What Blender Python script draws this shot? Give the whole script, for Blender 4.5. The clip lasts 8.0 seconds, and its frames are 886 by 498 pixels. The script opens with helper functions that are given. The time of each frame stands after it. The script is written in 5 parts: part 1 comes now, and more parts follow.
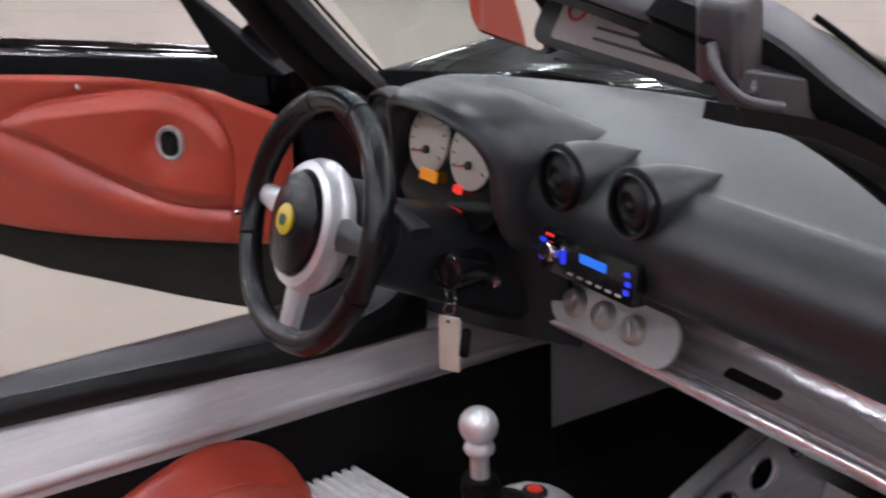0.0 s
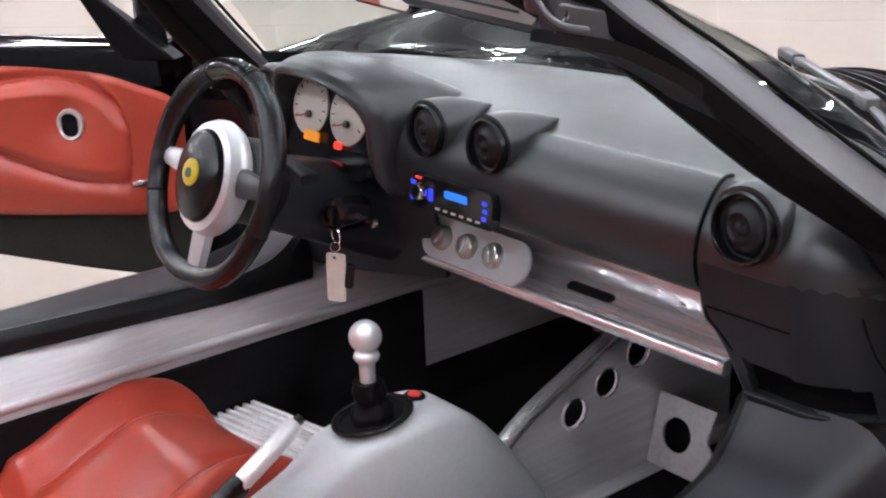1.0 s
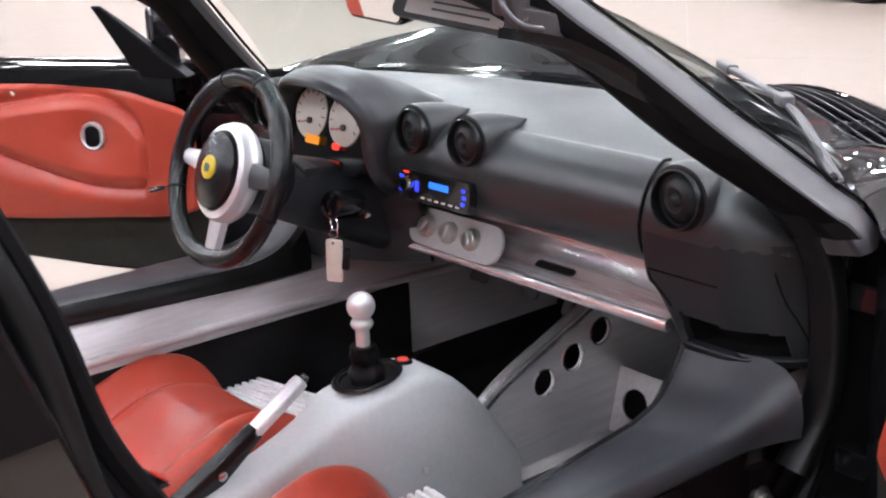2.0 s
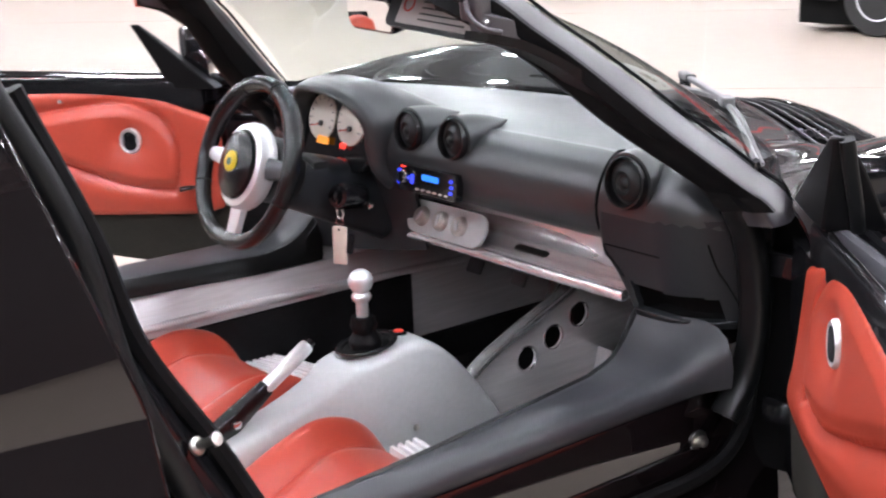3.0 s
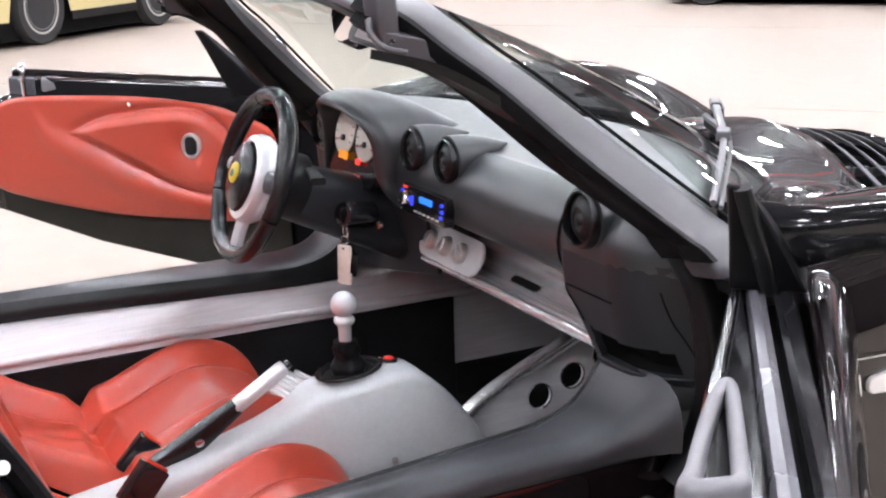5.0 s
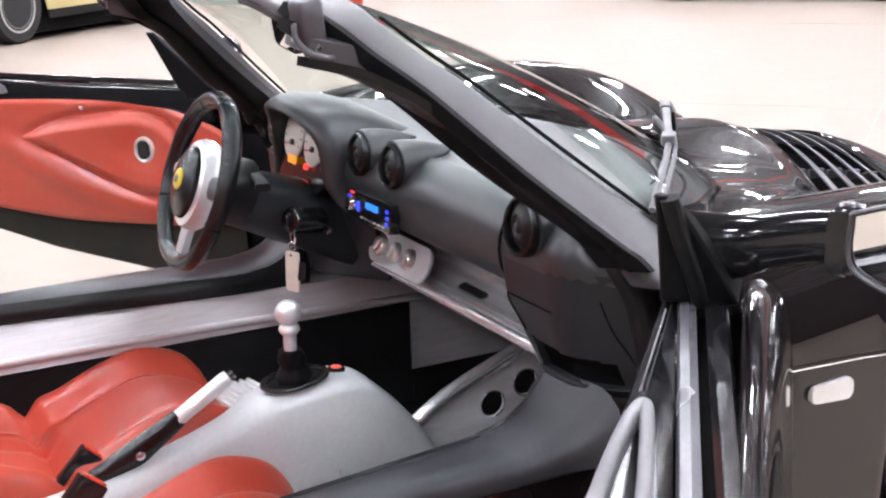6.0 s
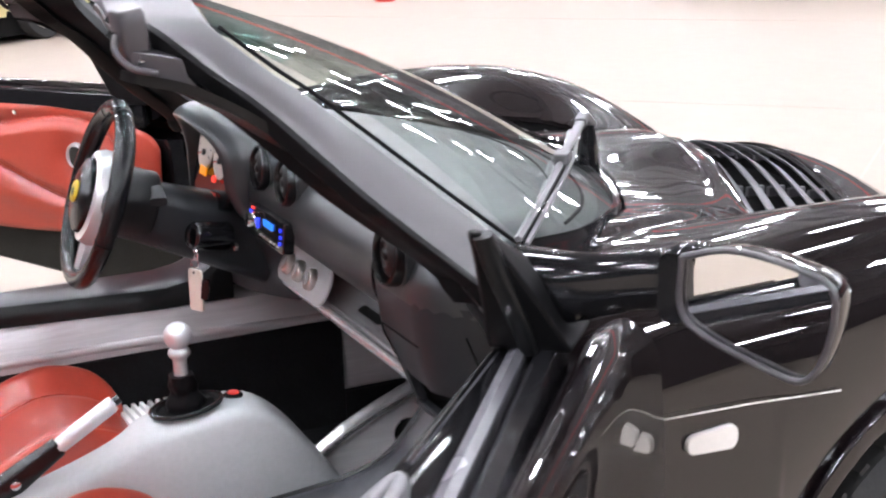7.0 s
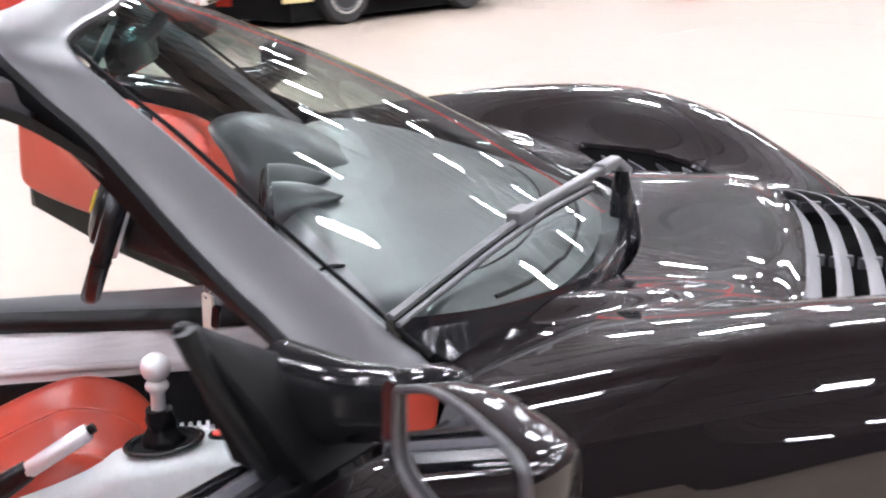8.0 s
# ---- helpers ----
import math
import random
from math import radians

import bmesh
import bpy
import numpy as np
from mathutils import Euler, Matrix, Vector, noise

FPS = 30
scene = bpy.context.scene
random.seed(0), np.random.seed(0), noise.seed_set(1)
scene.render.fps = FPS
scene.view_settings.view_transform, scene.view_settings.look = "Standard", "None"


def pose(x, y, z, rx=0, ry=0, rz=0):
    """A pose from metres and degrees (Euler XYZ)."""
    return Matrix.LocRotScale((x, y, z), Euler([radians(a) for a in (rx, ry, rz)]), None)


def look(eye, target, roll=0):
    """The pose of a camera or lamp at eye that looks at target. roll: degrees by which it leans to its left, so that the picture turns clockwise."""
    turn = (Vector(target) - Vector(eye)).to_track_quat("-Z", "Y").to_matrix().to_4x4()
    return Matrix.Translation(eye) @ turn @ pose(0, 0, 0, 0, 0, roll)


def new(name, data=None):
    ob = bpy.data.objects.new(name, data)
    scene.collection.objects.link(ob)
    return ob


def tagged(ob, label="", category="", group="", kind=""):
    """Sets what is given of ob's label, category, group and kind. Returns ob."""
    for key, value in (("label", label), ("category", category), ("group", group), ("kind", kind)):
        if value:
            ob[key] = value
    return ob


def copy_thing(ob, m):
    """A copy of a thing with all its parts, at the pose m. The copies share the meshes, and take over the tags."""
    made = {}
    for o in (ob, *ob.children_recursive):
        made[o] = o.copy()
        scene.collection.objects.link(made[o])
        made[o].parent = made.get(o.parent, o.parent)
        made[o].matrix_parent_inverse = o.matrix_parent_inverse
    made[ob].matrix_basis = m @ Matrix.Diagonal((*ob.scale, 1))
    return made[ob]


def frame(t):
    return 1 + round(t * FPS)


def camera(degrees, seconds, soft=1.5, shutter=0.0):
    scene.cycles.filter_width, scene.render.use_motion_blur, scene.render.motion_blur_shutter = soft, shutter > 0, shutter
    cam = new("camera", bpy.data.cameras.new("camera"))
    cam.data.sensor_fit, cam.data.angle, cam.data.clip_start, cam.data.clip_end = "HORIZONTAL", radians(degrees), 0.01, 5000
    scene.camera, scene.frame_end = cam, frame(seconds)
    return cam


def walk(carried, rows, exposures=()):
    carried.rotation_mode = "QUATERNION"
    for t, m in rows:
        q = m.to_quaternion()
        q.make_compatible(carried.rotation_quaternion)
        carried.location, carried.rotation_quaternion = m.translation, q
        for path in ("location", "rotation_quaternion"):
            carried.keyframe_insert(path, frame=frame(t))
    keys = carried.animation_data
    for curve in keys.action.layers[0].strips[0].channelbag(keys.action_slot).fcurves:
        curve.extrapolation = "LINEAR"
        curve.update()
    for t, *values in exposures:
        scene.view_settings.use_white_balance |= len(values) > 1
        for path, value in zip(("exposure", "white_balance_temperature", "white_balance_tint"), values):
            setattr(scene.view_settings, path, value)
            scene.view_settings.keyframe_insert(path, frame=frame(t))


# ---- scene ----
cam = camera(37.9, 8.0, 2.1, 0.4)
PATH = [
    (0, (1.142, -0.744, 1.309), (-0.461, 0.245, 0.636), -2.3),
    (0.5, (1.247, -0.834, 1.309), (-0.264, 0.294, 0.643), -2.3),
    (1, (1.381, -0.935, 1.303), (-0.107, 0.228, 0.646), -2.4),
    (1.5, (1.518, -1.04, 1.302), (0.039, 0.153, 0.678), -2.3),
    (1.7, (1.554, -1.069, 1.302), (0.144, 0.066, 0.721), -2.3),
    (2.8, (1.851, -1.271, 1.298), (0.43, -0.119, 0.785), -2.3),
    (3, (1.913, -1.269, 1.293), (0.383, -0.098, 0.757), -2.2),
    (3.5, (2.062, -1.175, 1.288), (0.457, -0.102, 0.763), -2.0),
    (4, (2.116, -1.004, 1.293), (0.445, -0.032, 0.778), -1.9),
    (4.2, (2.108, -0.961, 1.284), (0.497, -0.076, 0.801), -1.8),
    (5.3, (2.046, -0.774, 1.282), (0.398, 0.034, 0.791), -1.7),
    (5.5, (2.057, -0.759, 1.284), (0.324, 0.094, 0.768), -1.8),
    (6, (2.046, -0.726, 1.287), (0.322, 0.145, 0.766), -1.9),
    (6.5, (2.034, -0.638, 1.289), (0.315, 0.238, 0.761), -2.0),
    (7, (2.025, -0.437, 1.286), (0.27, 0.364, 0.759), -1.9),
    (7.5, (1.993, -0.169, 1.289), (0.154, 0.417, 0.765), -1.6),
    (8, (1.914, 0.12, 1.29), (0.013, 0.449, 0.763), -1.0),
]
walk(cam, [(t, look(eye, target, roll)) for t, eye, target, roll in PATH], [(0.0, -0.42), (0.5, -0.12), (1.5, 0.19), (3.0, 0.58), (3.5, 0.56), (5.5, 0.51), (8.0, 0.53)])

# ---- light and air ----
world = bpy.data.worlds.new("hall_air")
world.use_nodes = True
world.node_tree.nodes["Background"].inputs[0].default_value = (0.9, 0.95, 1.0, 1)
world.node_tree.nodes["Background"].inputs[1].default_value = 0.02
scene.world = world
LAMP_POWER = 150.0


# ---- materials ----
def material(name, base, rough=0.5, metal=0.0, coat=0.0, coat_rough=0.03, bump=0.0, bump_scale=300.0, vary=0.12, vary_scale=6.0,
             rough_vary=0.0, emission=None, power=0.0, stretch=(1, 1, 1), specular=0.5, sheen=0.0, flakes=0.0):
    """A surface with colour variation at two scales, fine relief and uneven gloss."""
    m = bpy.data.materials.new(name)
    m.use_nodes = True
    nodes, links = m.node_tree.nodes, m.node_tree.links
    b = nodes["Principled BSDF"]
    b.inputs["Roughness"].default_value = rough
    b.inputs["Metallic"].default_value = metal
    b.inputs["Coat Weight"].default_value = coat
    b.inputs["Coat Roughness"].default_value = coat_rough
    b.inputs["Coat IOR"].default_value = 1.68
    b.inputs["Specular IOR Level"].default_value = specular
    b.inputs["Sheen Weight"].default_value = sheen
    coords = nodes.new("ShaderNodeTexCoord")
    mapping = nodes.new("ShaderNodeMapping")
    mapping.inputs["Scale"].default_value = stretch
    links.new(coords.outputs["Object"], mapping.inputs["Vector"])

    def noise_at(scale, detail=4.0):
        n = nodes.new("ShaderNodeTexNoise")
        n.inputs["Scale"].default_value, n.inputs["Detail"].default_value = scale, detail
        links.new(mapping.outputs["Vector"], n.inputs["Vector"])
        return n

    large, fine = noise_at(vary_scale), noise_at(vary_scale * 17)
    both = nodes.new("ShaderNodeMath")
    both.operation = "ADD"
    links.new(large.outputs["Fac"], both.inputs[0])
    links.new(fine.outputs["Fac"], both.inputs[1])
    ramp = nodes.new("ShaderNodeMapRange")
    ramp.inputs["From Min"].default_value, ramp.inputs["From Max"].default_value = 0.6, 1.4
    ramp.inputs["To Min"].default_value, ramp.inputs["To Max"].default_value = 1 - vary, 1 + vary
    links.new(both.outputs[0], ramp.inputs["Value"])
    colour = nodes.new("ShaderNodeMix")
    colour.data_type, colour.blend_type = "RGBA", "MULTIPLY"
    colour.inputs["Factor"].default_value = 1.0
    colour.inputs[6].default_value = (*base, 1)
    links.new(ramp.outputs["Result"], colour.inputs[7])
    links.new(colour.outputs[2], b.inputs["Base Color"])
    if rough_vary:
        r = nodes.new("ShaderNodeMapRange")
        r.inputs["From Min"].default_value, r.inputs["From Max"].default_value = 0.35, 0.65
        r.inputs["To Min"].default_value, r.inputs["To Max"].default_value = rough - rough_vary, rough + rough_vary
        links.new(large.outputs["Fac"], r.inputs["Value"])
        links.new(r.outputs["Result"], b.inputs["Roughness"])
    if bump:
        grain = noise_at(bump_scale, 3.0)
        bn = nodes.new("ShaderNodeBump")
        bn.inputs["Strength"].default_value, bn.inputs["Distance"].default_value = bump, 0.002
        links.new(grain.outputs["Fac"], bn.inputs["Height"])
        links.new(bn.outputs["Normal"], b.inputs["Normal"])
    if emission:
        b.inputs["Emission Color"].default_value = (*emission, 1)
        b.inputs["Emission Strength"].default_value = power
    return m


def clear_glass(name, tint, haze=0.0):
    """A thin pane: light goes straight through with a tint, and the gloss follows Fresnel."""
    m = bpy.data.materials.new(name)
    m.use_nodes = True
    nodes, links = m.node_tree.nodes, m.node_tree.links
    nodes.remove(nodes["Principled BSDF"])
    clear, gloss, mix, edge, sharp, add = (nodes.new("ShaderNode" + k) for k in ("BsdfTransparent", "BsdfGlossy", "MixShader", "LayerWeight", "Math", "Math"))
    clear.inputs[0].default_value = (*tint, 1)
    gloss.inputs["Roughness"].default_value = 0.012 + haze
    sharp.operation, add.operation = "POWER", "MULTIPLY_ADD"
    sharp.inputs[1].default_value = 4.0
    add.inputs[1].default_value, add.inputs[2].default_value = 0.85, 0.07
    edge.inputs["Blend"].default_value = 0.5
    links.new(edge.outputs["Facing"], sharp.inputs[0])
    links.new(sharp.outputs[0], add.inputs[0])
    links.new(add.outputs[0], mix.inputs[0])
    links.new(clear.outputs[0], mix.inputs[1])
    links.new(gloss.outputs[0], mix.inputs[2])
    links.new(mix.outputs[0], nodes["Material Output"].inputs["Surface"])
    return m


PAINT = material("black_paint", (0.0052, 0.0033, 0.0037), 0.3, 0.0, 1.0, 0.01, vary=0.1, specular=0.05)
TRIM = material("black_trim", (0.006, 0.0065, 0.007), 0.38, bump=0.15, bump_scale=700, vary=0.15, rough_vary=0.06, specular=0.3)
DASH = material("dash_vinyl", (0.02, 0.0225, 0.0245), 0.33, bump=0.15, bump_scale=520, vary=0.12, rough_vary=0.03, specular=0.7)
PILLAR = material("satin_pillar", (0.036, 0.0325, 0.038), 0.34, bump=0.2, bump_scale=600, vary=0.05, rough_vary=0.015, specular=1.0)
# column and knee vinyl; on the dash end its darker tone paints shade
ENDTRIM = material("vinyl_with_end_shade", (0.014, 0.016, 0.0185), 0.38, bump=0.14, bump_scale=520, vary=0.12, rough_vary=0.06, specular=0.32)
RUBBER = material("black_rubber", (0.0055, 0.0055, 0.006), 0.46, bump=0.12, bump_scale=400, vary=0.2, specular=0.08)
CARPET = material("black_carpet", (0.012, 0.012, 0.013), 0.95, bump=1.0, bump_scale=900, vary=0.3, vary_scale=12, specular=0.1)
VINYL = material("sill_vinyl", (0.021, 0.0225, 0.027), 0.4, bump=0.1, bump_scale=480, vary=0.14, rough_vary=0.06, specular=0.55)
DOORCARPET = material("grey_brown_carpet", (0.034, 0.032, 0.027), 0.9, bump=0.9, bump_scale=900, vary=0.25, vary_scale=12, specular=0.15)
RED = material("red_leather", (0.45, 0.06, 0.035), 0.29, bump=0.2, bump_scale=420, vary=0.07, vary_scale=9)
SEAM = material("red_stitching", (0.44, 0.06, 0.042), 0.5, vary=0.2, vary_scale=60)
BLACKHIDE = material("black_leather", (0.006, 0.006, 0.0065), 0.21, bump=0.25, bump_scale=420, vary=0.15, rough_vary=0.06, specular=0.45)
ALU = material("brushed_aluminium", (0.88, 0.88, 0.89), 0.25, 0.8, bump=0.12, bump_scale=160, vary=0.08, stretch=(0.06, 1, 1), rough_vary=0.06)
ALUDULL = material("dull_aluminium", (0.87, 0.86, 0.865), 0.4, 0.25, bump=0.15, bump_scale=200, vary=0.14, stretch=(1, 0.08, 1), rough_vary=0.07)
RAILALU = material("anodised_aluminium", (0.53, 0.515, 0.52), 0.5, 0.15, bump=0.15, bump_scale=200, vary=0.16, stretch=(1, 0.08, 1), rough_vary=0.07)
SILVER = material("silver_paint", (0.74, 0.74, 0.75), 0.3, 0.6, 0.3, vary=0.05)
CONSOLE = material("console_paint", (0.45, 0.472, 0.475), 0.46, 0.05, bump=0.1, bump_scale=500, vary=0.07, rough_vary=0.05)
CHROME = material("chrome", (0.82, 0.82, 0.83), 0.08, 1.0, vary=0.03)
STEEL = material("zinc_steel", (0.6, 0.58, 0.54), 0.3, 1.0, vary=0.1)
MIRROR = material("mirror", (0.9, 0.9, 0.9), 0.01, 1.0, vary=0.01)
DIAL = material("dial_face", (0.62, 0.57, 0.5), 0.5, vary=0.06)
INK = material("dial_ink", (0.03, 0.03, 0.03), 0.5, vary=0.05)
NEEDLE = material("red_needle", (0.5, 0.02, 0.01), 0.4, vary=0.05)
LCD = material("orange_display", (0.5, 0.18, 0.01), 0.4, emission=(1.0, 0.33, 0.01), power=0.55, vary=0.03)
REDGLOW = material("red_lamp", (0.6, 0.02, 0.02), 0.3, emission=(1.0, 0.05, 0.03), power=0.9, vary=0.03)
REDDIM = material("dim_red_lamp", (0.45, 0.03, 0.02), 0.3, emission=(1.0, 0.06, 0.03), power=0.12, vary=0.03)
BLUE = material("blue_display", (0.02, 0.1, 0.5), 0.2, emission=(0.03, 0.22, 1.0), power=0.9, vary=0.03)
BLUEDEEP = material("blue_keys", (0.02, 0.05, 0.5), 0.2, emission=(0.03, 0.05, 1.0), power=1.0, vary=0.03)
GLOSSBLACK = material("gloss_black_plastic", (0.008, 0.008, 0.009), 0.12, vary=0.1)
YELLOW = material("yellow_badge", (0.62, 0.46, 0.03), 0.3, vary=0.05)
LABEL = material("printed_label", (0.4, 0.36, 0.34), 0.5, vary=0.08, vary_scale=40)
CREAM = material("cream_tag", (0.6, 0.54, 0.46), 0.5, vary=0.1, vary_scale=40)
AMBERWHITE = material("lamp_lens", (0.75, 0.72, 0.68), 0.15, vary=0.06, coat=0.6)
WEB = material("belt_webbing", (0.05, 0.05, 0.052), 0.7, bump=0.6, bump_scale=600, vary=0.15)
TYRE = material("tyre_rubber", (0.018, 0.018, 0.018), 0.75, bump=0.5, bump_scale=120, vary=0.2)
WIPER = material("wiper_metal", (0.13, 0.13, 0.135), 0.42, 0.3, vary=0.1, rough_vary=0.06)
GREYPLASTIC = material("grey_plastic", (0.155, 0.15, 0.16), 0.42, bump=0.2, bump_scale=500, vary=0.1, rough_vary=0.06)
STRIP = material("grey_rubber", (0.09, 0.088, 0.098), 0.25, bump=0.1, bump_scale=300, vary=0.05, rough_vary=0.04)
RIM = material("alloy_wheel", (0.45, 0.45, 0.46), 0.3, 0.9, vary=0.06)
GRILLE = material("grey_grille", (0.11, 0.107, 0.115), 0.38, 0.3, vary=0.08)
# near-black for seams, and for shade put into wells, openings and undersides
GAPSHADE = material("gap_and_recess_shade", (0.006, 0.006, 0.006), 0.9, vary=0.2, specular=0.1)
GLASS = clear_glass("windscreen_glass", (0.8, 0.87, 0.84))
FLOORPAINT = material("polished_concrete", (0.352, 0.293, 0.24), 0.5, specular=0.3, bump=0.02, bump_scale=60, vary=0.045, vary_scale=0.35)
WALLPAINT = material("grey_wall", (0.085, 0.077, 0.078), 0.7, vary=0.05, vary_scale=1.5)
BAND = material("red_band", (0.45, 0.025, 0.02), 0.5, vary=0.06, vary_scale=2)
# for unseen walls: darkened only to dim what the car paint reflects
WALLDIM = material("reflection_dimming_wall", (0.028, 0.026, 0.027), 0.7, vary=0.08, vary_scale=1.5)
ROOF = material("ceiling_steel", (0.094, 0.074, 0.078), 0.6, vary=0.15, vary_scale=2)
LAMP = material("lamp_diffuser", (0.8, 0.8, 0.8), 0.5, emission=(0.955, 0.965, 1.06), power=LAMP_POWER, vary=0.01)
WHITEWALL = material("whitewall_rubber", (0.42, 0.4, 0.37), 0.5, vary=0.1)
LAMPCASE = material("lamp_housing", (0.5, 0.5, 0.5), 0.5, vary=0.05)


# ---- mesh tools ----
def part(name, shape, mat, parent=None, label="", smooth=True, category="", group="", kind="", bevel=0.0):
    """Links (points, faces) or a bmesh as one mesh object under a thing or a part."""
    me = bpy.data.meshes.new(name)
    if isinstance(shape, bmesh.types.BMesh):
        shape.to_mesh(me)
        shape.free()
    else:
        me.from_pydata([tuple(p) for p in shape[0]], [], [tuple(f) for f in shape[1]])
        bm = bmesh.new()
        bm.from_mesh(me)
        bmesh.ops.recalc_face_normals(bm, faces=bm.faces)
        bm.to_mesh(me)
        bm.free()
    if smooth:
        me.shade_smooth()
        me.set_sharp_from_angle(angle=radians(42))
    me.materials.append(mat)
    ob = new(name, me)
    if parent:
        ob.parent = parent
    if bevel:
        mod = ob.modifiers.new("bevel", "BEVEL")
        mod.width, mod.segments, mod.limit_method, mod.angle_limit = bevel, 2, "ANGLE", radians(40)
        mod.harden_normals = False
    return tagged(ob, label, category, group, kind)


def thing(name, label, category, group="", place=(0, 0, 0), kind=""):
    ob = new(name)
    ob.location = place
    ob.empty_display_size = 0.1
    return tagged(ob, label, category, group, kind)


def moved(shape, m):
    return [tuple(m @ Vector(p)) for p in shape[0]], shape[1]


def mirrored(shape):
    """The same shape on the other side of the car."""
    return [(-p[0], p[1], p[2]) for p in shape[0]], [tuple(reversed(f)) for f in shape[1]]


def joined(*shapes):
    pts, faces = [], []
    for s in shapes:
        k = len(pts)
        pts += list(s[0])
        faces += [tuple(i + k for i in f) for f in s[1]]
    return pts, faces


def loft(rings, closed=True, caps=True, round_trip=False):
    n, pts, faces = len(rings[0]), [], []
    for r in rings:
        pts += [tuple(p) for p in r]
    m = len(rings)
    for i in range(m if round_trip else m - 1):
        a, b = i * n, (i + 1) % m * n
        for j in range(n if closed else n - 1):
            k = (j + 1) % n
            faces.append((a + j, a + k, b + k, b + j))
    if caps and closed and not round_trip:
        faces.append(tuple(reversed(range(n))))
        faces.append(tuple(range((m - 1) * n, m * n)))
    return pts, faces


def spline(points, n):
    """n points along a smooth curve through the given ones (Catmull-Rom)."""
    p = [np.array(q, float) for q in points]
    p = [2 * p[0] - p[1]] + p + [2 * p[-1] - p[-2]]
    out = []
    for k in range(n):
        u = k / (n - 1) * (len(p) - 3)
        i = min(int(u), len(p) - 4)
        f = u - i
        a, b, c, d = p[i:i + 4]
        out.append(tuple(0.5 * (2 * b + (c - a) * f + (2 * a - 5 * b + 4 * c - d) * f ** 2 + (3 * b - a - 3 * c + d) * f ** 3)))
    return out


def sweep(path, section, up=(0, 0, 1), scales=None, round_trip=False):
    """A section (across, upward) carried along a path."""
    rings, up = [], Vector(up)
    n = len(path)
    for i, p in enumerate(path):
        a = Vector(path[(i - 1) % n if round_trip else max(i - 1, 0)])
        b = Vector(path[(i + 1) % n if round_trip else min(i + 1, n - 1)])
        ahead = (b - a).normalized()
        side = ahead.cross(up).normalized()
        top = side.cross(ahead)
        s = scales[i] if scales else 1
        rings.append([tuple(Vector(p) + side * (u * s) + top * (v * s)) for u, v in section])
    return loft(rings, round_trip=round_trip)


def circle(r, n=12, squash=1.0):
    return [(r * math.cos(2 * math.pi * i / n), r * squash * math.sin(2 * math.pi * i / n)) for i in range(n)]


def rounded(w, h, r, n=4):
    """A rectangle with round corners, centred."""
    out = []
    for cx, cy, a in ((w / 2 - r, h / 2 - r, 0), (r - w / 2, h / 2 - r, 90), (r - w / 2, r - h / 2, 180), (w / 2 - r, r - h / 2, 270)):
        out += [(cx + r * math.cos(radians(a + 90 * i / n)), cy + r * math.sin(radians(a + 90 * i / n))) for i in range(n + 1)]
    return out


def tube(path, r, n=10, up=(0, 0, 1), round_trip=False, scales=None):
    return sweep(path, circle(r, n), up, scales, round_trip)


def lathe(profile, m=None, n=24, squash=1.0):
    """Turns (radius, height) pairs round z; m places it."""
    rings = [[(r * math.cos(2 * math.pi * i / n), squash * r * math.sin(2 * math.pi * i / n), z) for i in range(n)] for r, z in profile]
    s = loft(rings, caps=True)
    return moved(s, m) if m else s


def slab(outline, thick, m=None):
    """A flat outline (x, y) given a thickness along z, from 0 to thick, with softened rims."""
    n = len(outline)
    cx, cy = sum(p[0] for p in outline) / n, sum(p[1] for p in outline) / n
    e = min(0.15 * thick, 0.002)

    def ring(z, inset):
        out = []
        for x, y in outline:
            d = math.hypot(x - cx, y - cy) or 1
            out.append((x - (x - cx) / d * inset, y - (y - cy) / d * inset, z))
        return out
    s = loft([ring(0, e), ring(e, 0), ring(thick - e, 0), ring(thick, e)])
    return moved(s, m) if m else s


def box(x0, x1, y0, y1, z0, z1):
    p = [(x, y, z) for z in (z0, z1) for x, y in ((x0, y0), (x1, y0), (x1, y1), (x0, y1))]
    return p, [(3, 2, 1, 0), (4, 5, 6, 7), (0, 1, 5, 4), (1, 2, 6, 5), (2, 3, 7, 6), (3, 0, 4, 7)]


def sheet(f, nu, nv, thick=0.0, skip=None):
    """A surface f(u, v), u and v from 0 to 1, with a thickness under it; skip(u, v) leaves cells out."""
    pts = [Vector(f(i / nu, j / nv)) for i in range(nu + 1) for j in range(nv + 1)]
    idx = lambda i, j: i * (nv + 1) + j
    faces = []
    for i in range(nu):
        for j in range(nv):
            if skip and skip((i + 0.5) / nu, (j + 0.5) / nv):
                continue
            faces.append((idx(i, j), idx(i + 1, j), idx(i + 1, j + 1), idx(i, j + 1)))
    if not thick:
        return [tuple(p) for p in pts], faces
    normals = []
    for i in range(nu + 1):
        for j in range(nv + 1):
            a = pts[idx(min(i + 1, nu), j)] - pts[idx(max(i - 1, 0), j)]
            b = pts[idx(i, min(j + 1, nv))] - pts[idx(i, max(j - 1, 0))]
            c = a.cross(b)
            normals.append(c.normalized() if c.length > 1e-12 else Vector((0, 0, 1)))
    k = len(pts)
    under = [p - n * thick for p, n in zip(pts, normals)]
    edges = {}
    for f4 in faces:
        for a, b in zip(f4, f4[1:] + f4[:1]):
            edges[(a, b)] = edges.get((a, b), 0) + 1
    rims = [(a, b) for a, b in edges if (b, a) not in edges]
    allf = faces + [tuple(i + k for i in reversed(f4)) for f4 in faces] + [(b, a, a + k, b + k) for a, b in rims]
    return [tuple(p) for p in pts + under], allf


